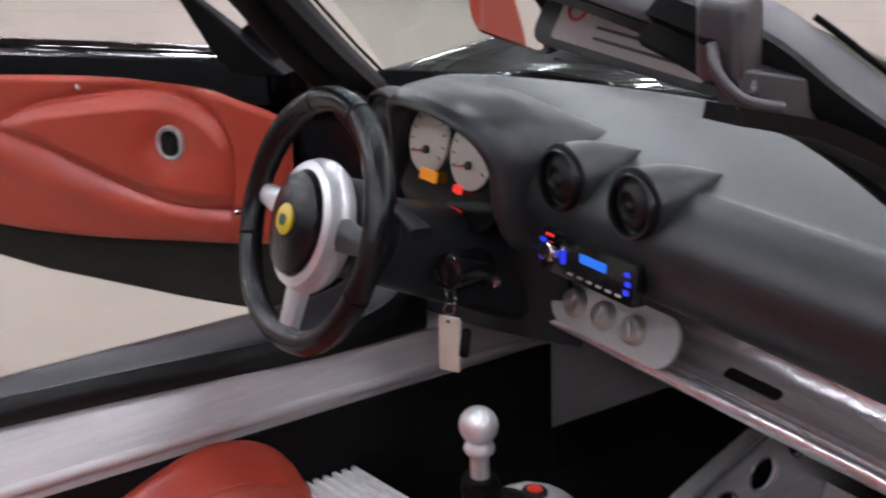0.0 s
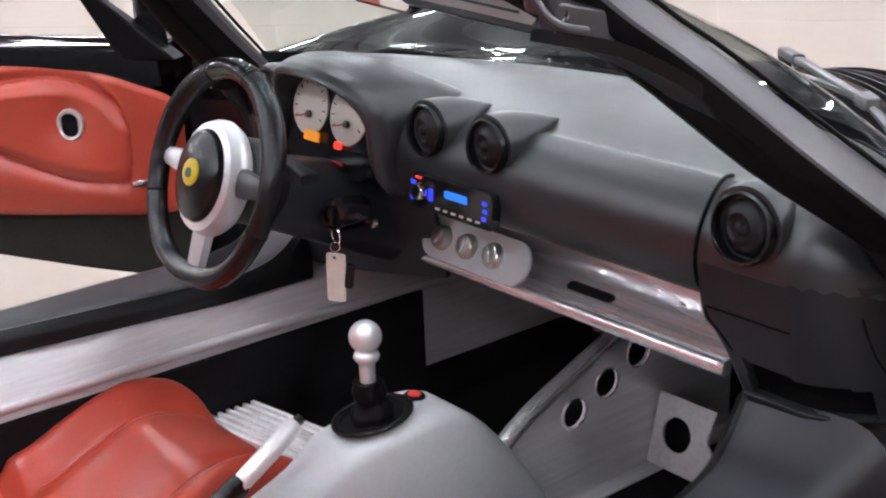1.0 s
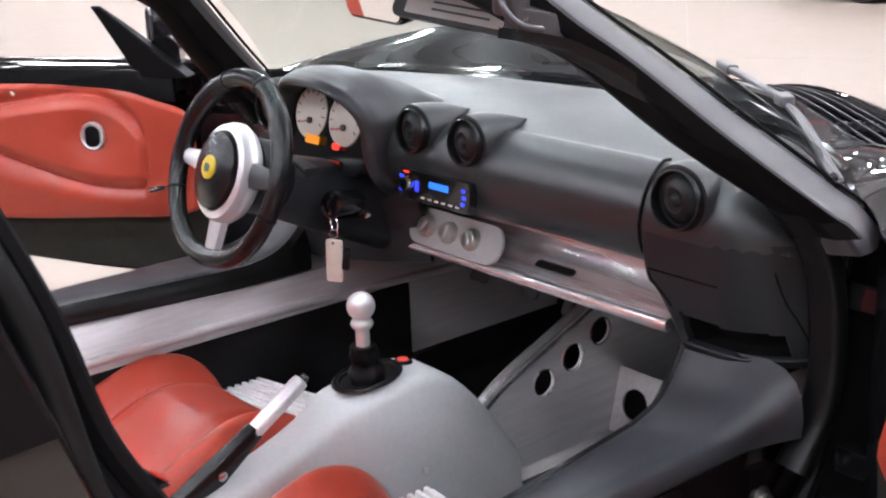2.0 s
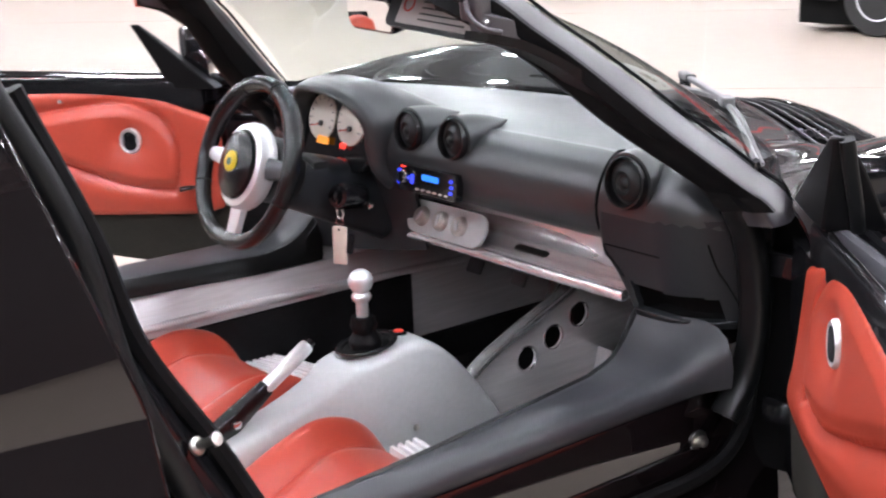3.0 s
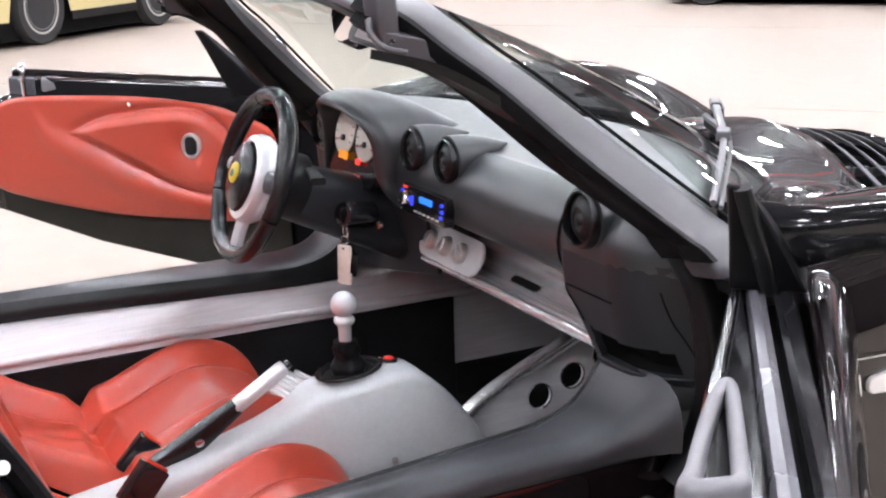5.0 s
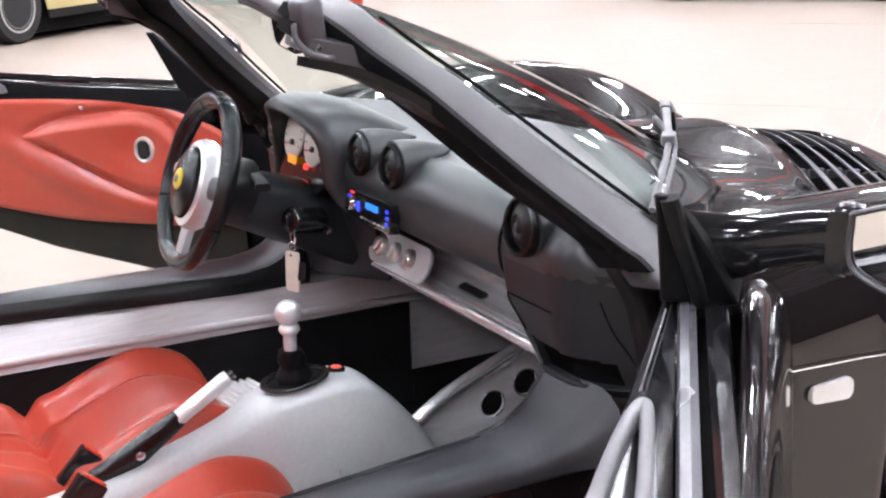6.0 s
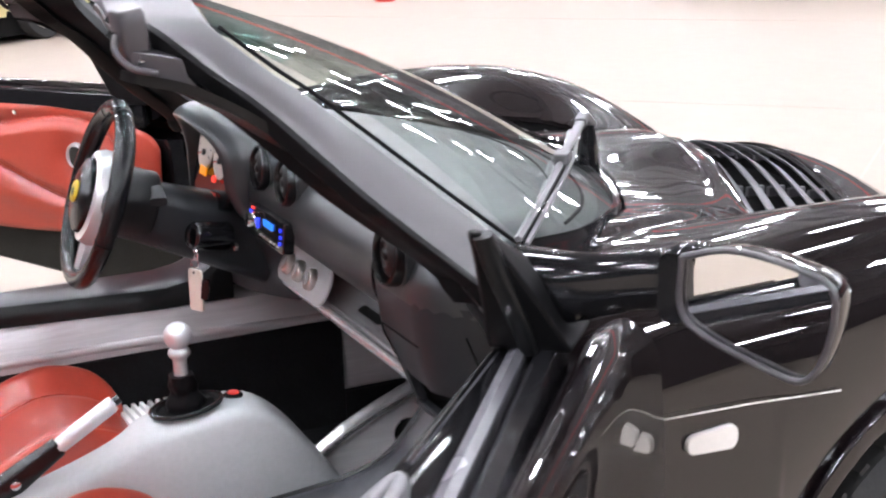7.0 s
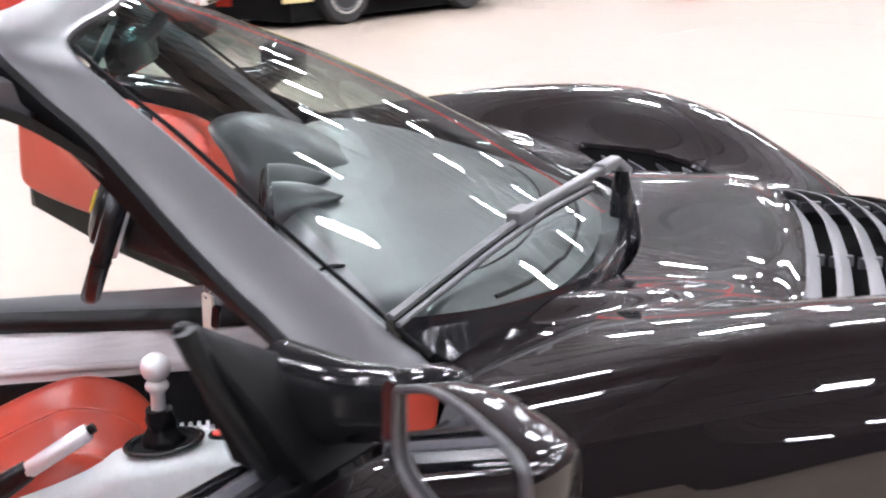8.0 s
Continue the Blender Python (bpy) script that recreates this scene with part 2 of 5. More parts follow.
def pierced(outline, holes, thick, m=None):
    """A plate (x, y) with round holes (x, y, r), thick along z."""
    bm = bmesh.new()
    loops = [outline] + [[(cx + r * math.cos(2 * math.pi * i / 24), cy + r * math.sin(2 * math.pi * i / 24)) for i in range(24)] for cx, cy, r in holes]
    edges = []
    for lp in loops:
        vs = [bm.verts.new((x, y, 0)) for x, y in lp]
        edges += [bm.edges.new((a, b)) for a, b in zip(vs, vs[1:] + vs[:1])]
    bmesh.ops.triangle_fill(bm, use_beauty=True, use_dissolve=False, edges=edges)
    got = bmesh.ops.extrude_face_region(bm, geom=bm.faces[:])
    bmesh.ops.translate(bm, vec=(0, 0, thick), verts=[v for v in got["geom"] if isinstance(v, bmesh.types.BMVert)])
    bmesh.ops.recalc_face_normals(bm, faces=bm.faces)
    if m:
        bmesh.ops.transform(bm, matrix=m, verts=bm.verts)
    return bm


def interp(x, xs, ys):
    return float(np.interp(x, xs, ys))


CURVES = {}


def smooth_curve(x, xs, ys):
    """A smooth curve through the given heights."""
    if (xs, ys) not in CURVES:
        p = spline([(a, b, 0) for a, b in zip(xs, ys)], 60 * len(xs))
        CURVES[xs, ys] = (np.array([q[0] for q in p]), np.array([q[1] for q in p]))
    return float(np.interp(x, *CURVES[xs, ys]))


def bump_at(x, centre, width):
    return math.exp(-((x - centre) / width) ** 2)


# ---- the hall ----
floor = part("floor", box(-26, 16, -16, 22, -0.2, 0.0), FLOORPAINT, label="polished cream concrete showroom floor", category="floor", kind="structure", smooth=False)
joint_paint = material("joint_filler", (0.39, 0.335, 0.28), 0.6)
for k in range(-4, 5):
    for turn in (40.5, 130.5):
        cut = moved(box(-0.006, 0.006, -13, 13, -0.001, 0.0012 if turn < 90 else 0.0016), Matrix.Translation((-3.6, 5.1, 0)) @ pose(0, 0, 0, 0, 0, turn) @ pose(5.2 * k, 0, 0))
        if all(-26 < p[0] < 16 and -16 < p[1] < 22 for p in cut[0]):
            part("floor_joint", cut, joint_paint, floor, smooth=False)
# south and east walls are unseen and darkened to tame reflections
for name, s in (("wall_north", box(-26, 16, 22, 22.2, 0, 6.6)), ("wall_south", box(-26, 16, -16.2, -16, 0, 6.6)),
                ("wall_west", box(-26.2, -26, -16, 22, 0, 6.6)), ("wall_east", box(16, 16.2, -16, 22, 0, 6.6))):
    part(name, s, WALLDIM if name in ("wall_south", "wall_east") else WALLPAINT, label="unseen hall wall, made dark to dim reflections" if name in ("wall_south", "wall_east") else "plain grey painted hall wall", category="wall", kind="structure", smooth=False)
for name, s in (("trim_north", box(-25.9, 15.9, 21.96, 21.997, 3.3, 3.75)), ("trim_west", box(-25.997, -25.96, -15.9, 21.9, 3.3, 3.75))):
    part(name, s, BAND, label="red painted band along the wall", category="trim", kind="structure", smooth=False)
roof = box(-26, 16, -16, 22, 6.6, 6.7)
beams = [box(-26, 16, y - 0.1, y + 0.1, 6.2, 6.599) for y in np.arange(-14, 22, 4.0)] + [box(x - 0.04, x + 0.04, -16, 22, 6.45, 6.598) for x in np.arange(-25, 16, 1.5)]
part("ceiling", joined(roof, *beams), ROOF, label="dark steel ceiling with joists", category="ceiling", kind="structure", smooth=False)

lamp = thing("ceiling_lamp", "white fluorescent lamp hanging under the ceiling", "lamp", "ceiling lamps", (-24, -14, 5.9))
part("housing", slab(rounded(0.34, 0.81, 0.03), 0.07), LAMPCASE, lamp)
part("diffuser", slab(rounded(0.3, 0.75, 0.03), 0.02, pose(0, 0, -0.021)), LAMP, lamp)
for y in (-0.3, 0.3):
    part("hanger", tube([(0, y, 0.06), (0, y, 0.68)], 0.006, 6, (1, 0, 0)), LAMPCASE, lamp)
for i in range(9):
    for j in range(10):
        if i or j:
            copy_thing(lamp, pose(-24 + 4.6 * i, -14 + 3.7 * j, 5.9))

# ---- the sports car ----
car = thing("sports_car", "black open two-seat sports car with red leather and both doors open", "car", place=(0, 0, 0))

WX = 0.69          # half the width of the windscreen's base


def bonnet_edge(x):
    """The rear edge of the front clamshell, in front of the glass."""
    return smooth_curve(min(abs(x), 0.82), (0.0, 0.1, 0.224, 0.336, 0.445, 0.52, 0.6, 0.66, 0.7, 0.74, 0.775, 0.82), (0.742, 0.73, 0.697, 0.65, 0.585, 0.522, 0.44, 0.372, 0.335, 0.295, 0.25, 0.24))


def base_line(x):
    """The windscreen's lower edge."""
    a = min(abs(x), WX)
    return Vector((x, bonnet_edge(a) - interp(a, (0.0, 0.3, 0.5, 0.64, 0.69), (0.03, 0.028, 0.016, 0.02, 0.08)), 0.838 + 0.037 * (a / WX) ** 5))


def head_line(x):
    """The windscreen's upper edge, x of the base scaled to the header."""
    u = x / WX
    k = 1 - u * u
    return Vector((0.505 * u, -0.035 + 0.05 * k, 1.14 + 0.03 * k))


# front clamshell: heights along the wing's crest and the bonnet's middle
CREST_Y, CREST_Z = (0.2, 0.34, 0.55, 0.76, 0.95, 1.1, 1.25, 1.45, 1.6, 1.7), (0.84, 0.848, 0.872, 0.888, 0.882, 0.852, 0.79, 0.66, 0.54, 0.46)
MID_Y, MID_Z = (0.2, 0.5, 0.75, 0.95, 1.07, 1.2, 1.33, 1.45, 1.58, 1.7), (0.845, 0.842, 0.838, 0.83, 0.82, 0.795, 0.75, 0.68, 0.575, 0.47)
DIP_Y, DIP_Z = (0.2, 0.5, 0.75, 0.9, 1.1, 1.3, 1.5, 1.7), (0.84, 0.832, 0.80, 0.77, 0.742, 0.68, 0.565, 0.42)
WHEEL_Y, WHEEL_R = 0.925, 0.292


def clam_top(x, y):
    a = abs(x)
    crest, mid, dip = smooth_curve(y, CREST_Y, CREST_Z), smooth_curve(y, MID_Y, MID_Z), smooth_curve(y, DIP_Y, DIP_Z)
    if a < 0.4:
        u = a / 0.4
        z = mid + (dip - mid) * u * u * (3 - 2 * u)
    else:
        t = min(1.0, (a - 0.4) / 0.34)
        z = dip + (crest - dip) * t * t * (3 - 2 * t)
    # the raised middle panel that carries on from the glass
    e = math.sqrt((x / 0.62) ** 2 + ((y - 0.4) / 0.59) ** 2)
    rise = min(1.0, max(0.0, (1.0 - e) / 0.1))
    z += 0.016 * rise * rise * (3 - 2 * rise) - 0.008 - 0.018 * x
    z -= 22.0 * max(0, a - 0.77) ** 2
    return z


def nose_y(x):
    return 1.66 - 0.35 * (abs(x) / 0.84) ** 2.4


# the clam's outlet vent: half its outline in plan
VENT = spline([(0.0, 1.0), (0.1, 0.985), (0.2, 0.952), (0.33, 0.893), (0.43, 0.832), (0.488, 0.802), (0.515, 0.84), (0.512, 0.95), (0.475, 1.045), (0.38, 1.115), (0.26, 1.165), (0.12, 1.20), (0.0, 1.21)], 60)


def inside(x, y, poly):
    hit = False
    for (ax, ay, _), (bx, by, _) in zip(poly, poly[1:] + poly[:1]):
        if (ay > y) != (by > y) and x < (bx - ax) * (y - ay) / (by - ay) + ax:
            hit = not hit
    return hit


VENT3 = [(p[0], p[1], 0) for p in [(q[0], q[1]) for q in [tuple(v[:2]) for v in VENT]]]


def clam_point(u, v):
    x = (2 * u - 1) * 0.82
    y0, y1 = bonnet_edge(x), nose_y(x)
    y = y0 + (y1 - y0) * v
    return (x, y, clam_top(x, y))


clam = part("front_clamshell", sheet(lambda u, v: clam_point(u, 1 - v), 150, 110, 0.004,
            lambda u, v: inside(abs((2 * u - 1) * 0.82), clam_point(u, 1 - v)[1], VENT3)), PAINT, car, "glossy black front body shell")


def flank(u, v, side):
    """The wing's side, from its rounded shoulder down to the arch."""
    y = 0.345 + (1.31 - 0.345) * u
    top = clam_top(0.82, y)
    d = y - WHEEL_Y
    low = 0.19
    if abs(d) < 0.375:
        low = max(low, 0.29 + math.sqrt(0.375 ** 2 - d * d))
    low = min(low, top - 0.03)
    x = 0.82 + 0.034 * (1 - (1 - v) ** 6) - 0.03 * v * v
    z = top + (low - top) * v
    return (side * x, y, z)


for side in (1, -1):
    part("wing_side", sheet(lambda u, v: flank(u, v, side), 96, 26, 0.003 * side), PAINT, clam)
    lip = [(side * 0.835, WHEEL_Y + 0.373 * math.cos(a), 0.29 + 0.373 * math.sin(a)) for a in np.linspace(-0.2, math.pi + 0.2, 48)]
    part("arch_lip", sweep(lip, rounded(0.03, 0.016, 0.006), (1, 0, 0)), PAINT, clam)
    part("arch_liner", sheet(lambda u, v: (side * (0.826 - 0.25 * v), WHEEL_Y + 0.377 * math.cos(-0.3 + 3.74 * u), 0.29 + 0.377 * math.sin(-0.3 + 3.74 * u)), 40, 4, 0.004), RUBBER, clam)
    part("marker_lamp", slab([(x, y * (1.12 if x > 0 else 0.9)) for x, y in rounded(0.074, 0.028, 0.011)], 0.008,
         Matrix.Translation((side * 0.848, 0.445, 0.645)) @ Matrix(((0, 0, side, 0), (1, 0, 0, 0), (0, 1, 0, 0), (0, 0, 0, 1)))), AMBERWHITE, clam, "clear side marker lens")
    part("panel_joint", sweep([(side * 0.8535, 0.345, 0.688), (side * 0.8545, 0.5, 0.682), (side * 0.8545, 0.64, 0.672)], circle(0.001, 6)), STEEL, clam, "thin silver pinstripe joint")

# outlet vent: rim, well with its shade put into a near-black colour, louvres and their short ribs
loop = [(p[0], p[1]) for p in VENT3] + [(-p[0], p[1]) for p in reversed(VENT3[1:-1])]
part("vent_frame", sweep([(x, y, clam_top(x, y) + 0.003) for x, y in loop], [(-0.007, -0.008), (0.007, -0.008), (0.005, 0.0), (-0.005, 0.0)], round_trip=True), PAINT, clam, "glossy black bonnet vent surround")
part("vent_well", loft([[(x * k, 0.99 + (y - 0.99) * k, clam_top(x, y) - d) for x, y in loop] for k, d in ((1.0, 0.0), (0.985, 0.05), (0.6, 0.085), (0.02, 0.085))], caps=False), GAPSHADE, clam)
VENT_REAR, VENT_FRONT = (0.0, 0.1, 0.2, 0.33, 0.43, 0.5), (0.0, 0.12, 0.26, 0.38, 0.48, 0.51)


def louvre_y(x, k):
    """The line of a louvre across the vent, the rear ones first."""
    rear = interp(abs(x), VENT_REAR, (1.0, 0.985, 0.952, 0.893, 0.832, 0.80))
    front = interp(abs(x), VENT_FRONT, (1.21, 1.20, 1.165, 1.115, 1.045, 0.97))
    return rear + (front - rear) * (0.07 + 0.205 * k)


for k in range(5):
    w = 0.497 - 0.006 * k
    path = [(x, louvre_y(x, k), clam_top(x, louvre_y(x, k)) - 0.003) for x in np.linspace(-w, w, 41)]
    part("louvre", sweep(path, [(-0.013, -0.014), (0.0, -0.006), (0.009, 0.001), (0.012, 0.001), (0.009, -0.005), (-0.011, -0.018)]), GRILLE, clam)
    for x in (-0.4, -0.2, 0.0, 0.2, 0.4):
        part("louvre_rib", moved(box(-0.004, 0.004, -0.016, 0.02, -0.03, -0.014), Matrix.Translation((x, louvre_y(x, k), clam_top(x, louvre_y(x, k))))), GRILLE, clam)

# cowl seal between glass and bonnet, and the tray behind it
part("scuttle_tray", loft([[tuple(base_line(x) + Vector((0, dy, dz))) for dy, dz in ((-0.002, -0.012), (-0.05, -0.012), (-0.17, -0.03), (-0.17, -0.036), (-0.05, -0.018), (-0.002, -0.018))] for x in np.linspace(-0.56, 0.56, 40)]), VINYL, car, "dark grey tray under the glass")
trough = []
for x in np.linspace(-0.684, 0.684, 72):
    b, e = base_line(x), bonnet_edge(x)
    z = clam_top(x, e)
    k = interp(abs(x), (0.42, 0.54), (1.0, 0.12))
    trough.append([(x, b.y - 0.004, b.z + 0.004), (x, b.y + 0.006, b.z + 0.005), (x, b.y + 0.012, b.z - 0.006), (x, b.y + 0.016, b.z - 0.006 - 0.039 * k), (x, max(e - 0.004, b.y + 0.02), min(b.z, z) - 0.045 * k), (x, max(e + 0.003, b.y + 0.024), z - 0.003), (x, max(e + 0.008, b.y + 0.03), z - 0.012), (x, max(e + 0.004, b.y + 0.026), z - 0.06), (x, b.y - 0.004, b.z - 0.06)])
part("cowl_seal", loft(trough), GLOSSBLACK, car, "black rubber trough between glass and bonnet")
part("bonnet_edge", sweep([(x, bonnet_edge(x) + 0.002, clam_top(x, bonnet_edge(x)) - 0.001) for x in np.linspace(-0.66, 0.66, 72)], circle(0.0045, 8)), PAINT, clam, "rounded rear edge of the bonnet")

# nose under the clam
part("front_bumper", sheet(lambda u, v: ((2 * u - 1) * 0.8, nose_y((2 * u - 1) * 0.8) + 0.01 - 0.06 * v * v, clam_top((2 * u - 1) * 0.8, nose_y((2 * u - 1) * 0.8)) * (1 - v) + 0.16 * v), 40, 10, 0.004), PAINT, car)

# windscreen and its frame
def pane_point(u, v):
    x = (2 * u - 1) * 0.985 * WX
    return tuple(base_line(x).lerp(head_line(x), v) + Vector((0, 0.012, 0.02)) * math.sin(math.pi * v))


glass = part("windscreen", sheet(lambda u, v: pane_point(u, 0.8 * v), 48, 12, 0.0), GLASS, car, "curved tinted windscreen glass")
glass.visible_shadow = False
for v0, v1, tint in ((0.8, 0.87, (0.62, 0.8, 0.78)), (0.87, 1.0, (0.36, 0.62, 0.6))):
    band = part("shade_band", sheet(lambda u, v: pane_point(u, v0 + (v1 - v0) * v), 48, 4, 0.0), clear_glass("shade_glass_%d" % (100 * v0), tint), glass, "teal shade band along the top")
    band.visible_shadow = False
# sections of the surround: glass edge, outer rear edge, inner rear edge, inner front edge
FRAME_KEYS = [((0.716, 0.345, 0.80), (0.778, 0.232, 0.80), (0.705, 0.207, 0.795), (0.662, 0.30, 0.795)),
              ((0.70, 0.312, 0.84), (0.755, 0.205, 0.84), (0.685, 0.182, 0.835), (0.645, 0.27, 0.835)),
              ((0.687, 0.288, 0.86), (0.736, 0.184, 0.86), (0.668, 0.166, 0.86), (0.635, 0.25, 0.85)),
              ((0.63, 0.19, 0.947), (0.668, 0.09, 0.95), (0.605, 0.068, 0.945), (0.585, 0.15, 0.935)),
              ((0.561, 0.078, 1.05), (0.591, -0.002, 1.05), (0.543, -0.024, 1.04), (0.522, 0.04, 1.035)),
              ((0.532, 0.025, 1.093), (0.556, -0.06, 1.10), (0.515, -0.082, 1.085), (0.495, -0.005, 1.08)),
              ((0.497, -0.028, 1.142), (0.522, -0.108, 1.145), (0.487, -0.118, 1.118), (0.475, -0.035, 1.118)),
              ((0.44, -0.03, 1.158), (0.44, -0.14, 1.17), (0.43, -0.14, 1.142), (0.43, -0.035, 1.14)),
              ((0.25, 0.0, 1.168), (0.25, -0.115, 1.178), (0.25, -0.12, 1.152), (0.25, -0.008, 1.15)),
              ((0.0, 0.015, 1.172), (0.0, -0.1, 1.182), (0.0, -0.104, 1.156), (0.0, 0.005, 1.154))]


def frame_ring(keys):
    """The section with rounded edges: crisp at the glass, soft at the outer rear edge."""
    ring = []
    for i, (p, soft) in enumerate(zip(keys, (0.1, 0.3, 0.3, 0.2))):
        a, b, p = Vector(keys[i - 1]), Vector(keys[(i + 1) % 4]), Vector(p)
        for t in (0.0, 0.2, 0.4, 0.6, 0.8, 1.0):
            ring.append(p.lerp(a, soft).lerp(p, t).lerp(p.lerp(b, soft), t))
    return ring


columns = [spline([k[c] for k in FRAME_KEYS], 46) for c in range(4)]
rings = [frame_ring([columns[c][i] for c in range(4)]) for i in range(46)]
rings += [[Vector((-p.x, p.y, p.z)) for p in r] for r in reversed(rings[:-1])]
screen_frame = part("windscreen_frame", loft(rings), PILLAR, car, "satin dark grey windscreen surround")
for side in (1, -1):
    band = []
    for a, b, c, d in zip(*(col[3:35] for col in columns)):
        a, b, c, d = (Vector(p) for p in (a, b, c, d))
        off = (b + c - a - d).normalized()
        lift = (b - c).normalized() * 0.004
        band.append([b + lift - off * 0.006, b + lift + off * 0.006, b.lerp(c, 0.35) + off * 0.014, b.lerp(c, 0.6) + off * 0.004, c + off * 0.012, c - lift * 2 + off * 0.004, c - lift * 2 - off * 0.03])
    band = [[(side * p.x, p.y, p.z) for p in r] for r in band]
    liner = []
    for a, b, c, d in zip(*(col[3:42] for col in columns)):
        a, b, c, d = (Vector(p) for p in (a, b, c, d))
        mid = (a + b + c + d) / 4
        outer = [b.lerp(c, 0.75), c, d, d.lerp(a, 0.5)]
        liner.append([tuple(mid + (p - mid) * 1.04) for p in outer] + [tuple(mid + (p - mid) * 0.97) for p in reversed(outer)])
    part("pillar_liner", loft([[(side * x, y, z) for x, y, z in r] for r in liner]), TRIM, screen_frame, "black inner pillar trim")
    part("pillar_trim", loft(band), RUBBER, screen_frame, "black rubber seal on the windscreen pillar")
    bead = [(side * p[0], p[1] + 0.004, p[2] + 0.002) for p in columns[0][5:31]]
    part("glass_bead", tube(bead, 0.0028, 8), RUBBER, screen_frame)
for side in (1, -1):
    # a gusset that fills the corner between post and header, with its lower flange
    flange = loft([[(p[0] + dx * w, p[1] + dy * w, p[2] + dz) for dx, dy, dz in ((-0.016, -0.012, -0.006), (0.018, 0.004, -0.009), (0.022, 0.006, 0.004), (-0.014, -0.01, 0.006))] for p, w in zip(spline([(0.53, -0.178, 1.096), (0.538, -0.155, 1.09), (0.55, -0.115, 1.077), (0.57, -0.06, 1.045), (0.59, -0.01, 1.005)], 16), np.linspace(0.7, 1.0, 16))])
    web = loft([[(0.532 + 0.015 * math.cos(a) * w, -0.146 + 0.06 * t + 0.012 * math.sin(a), 1.094 + 0.036 * h - 0.014 * t) for a, h in ((2.6, 0.0), (0.5, 0.0), (0.3, 0.5), (0.0, 1.0), (1.6, 1.05), (3.0, 1.0), (3.0, 0.5))] for t, w in ((0.0, 0.7), (0.4, 0.9), (0.8, 1.1), (1.2, 1.0))])
    block = moved(loft([[(x * k, y * k, z) for x, y in rounded(0.036, 0.034, 0.008)] for k, z in ((0.9, 0.0), (1.0, 0.006), (1.0, 0.05), (0.85, 0.056))]), Matrix.Translation((0.523, -0.168, 1.116)) @ pose(0, 0, 0, 8, 4, 14))
    hook = tube(spline([(0.528, -0.188, 1.142), (0.538, -0.192, 1.124), (0.548, -0.178, 1.106), (0.556, -0.15, 1.098)], 12), 0.0045, 8)
    latch = joined(moved(joined(block, hook), Matrix.Translation((0, 0.035, 0.004))), web)
    flange = moved(flange, Matrix.Translation((0, 0.035, 0.004)))
    part("header_flange", flange if side == 1 else mirrored(flange), TRIM, screen_frame, "black lower flange of the header corner")
    part("roof_latch", latch if side == 1 else mirrored(latch), PILLAR, screen_frame, "dark grey roof catch on the header", bevel=0.003)
    part("latch_screw", lathe([(0.006, 0), (0.006, 0.004), (0, 0.005)], Matrix.Translation((side * 0.54, -0.13, 1.116)) @ pose(0, 0, 0, 70, 0, 30 * side), 12), CHROME, screen_frame)
    slot = slab(rounded(0.014, 0.02, 0.003), 0.003, Matrix.Translation((0.523, -0.151, 1.154)) @ pose(0, 0, 0, 82, 0, 14))
    part("latch_slot", slot if side == 1 else mirrored(slot), GAPSHADE, screen_frame)

# wiper
ARM0, CLIP, TIP, HEEL = Vector((0.186, 0.668, 0.924)), Vector((0.462, 0.468, 0.926)), Vector((0.682, 0.277, 0.873)), Vector((0.215, 0.625, 0.9))
wiper = part("wiper", sweep([tuple(ARM0.lerp(CLIP, t)) for t in np.linspace(0, 1, 8)], rounded(0.014, 0.009, 0.003), scales=[1.1, 1.1, 1.05, 1.0, 0.95, 0.9, 0.9, 0.9]), WIPER, car, "grey single wiper arm")
part("wiper_spindle", lathe([(0.017, 0), (0.017, 0.02), (0.014, 0.045), (0.01, 0.066), (0.0, 0.07)], Matrix.Translation((0.178, 0.682, 0.842)), 16), GLOSSBLACK, wiper, "black spindle cap")
part("arm_head", sweep([(0.172, 0.69, 0.905), tuple(ARM0), tuple(ARM0.lerp(CLIP, 0.2))], rounded(0.02, 0.016, 0.005)), WIPER, wiper, "grey arm head on the spindle")


def blade_line(lift, a, b):
    """A line along the blade, bowed a little over the glass."""
    points = spline([tuple(HEEL), tuple(CLIP - Vector((0, 0, 0.012))), tuple(TIP)], 20)
    return [(x, y, z + lift) for x, y, z in points[a:b]]


part("wiper_blade", sweep(blade_line(0.006, 0, 21), [(-0.004, -0.003), (0.004, -0.003), (0.005, 0.003), (0, 0.006), (-0.005, 0.003)]), WIPER, wiper)
part("blade_rail", sweep([(x + 0.007, y + 0.008, z - 0.001) for x, y, z in blade_line(0.002, 1, 20)], rounded(0.006, 0.006, 0.002)), WIPER, wiper)
part("blade_rubber", sweep(blade_line(-0.006, 0, 21), rounded(0.005, 0.012, 0.002)), RUBBER, wiper)
part("wiper_clip", slab(rounded(0.045, 0.022, 0.006), 0.016, pose(CLIP.x + 0.004, CLIP.y - 0.003, CLIP.z - 0.009, 0, 0, -38)), WIPER, wiper, "grey blade clip")

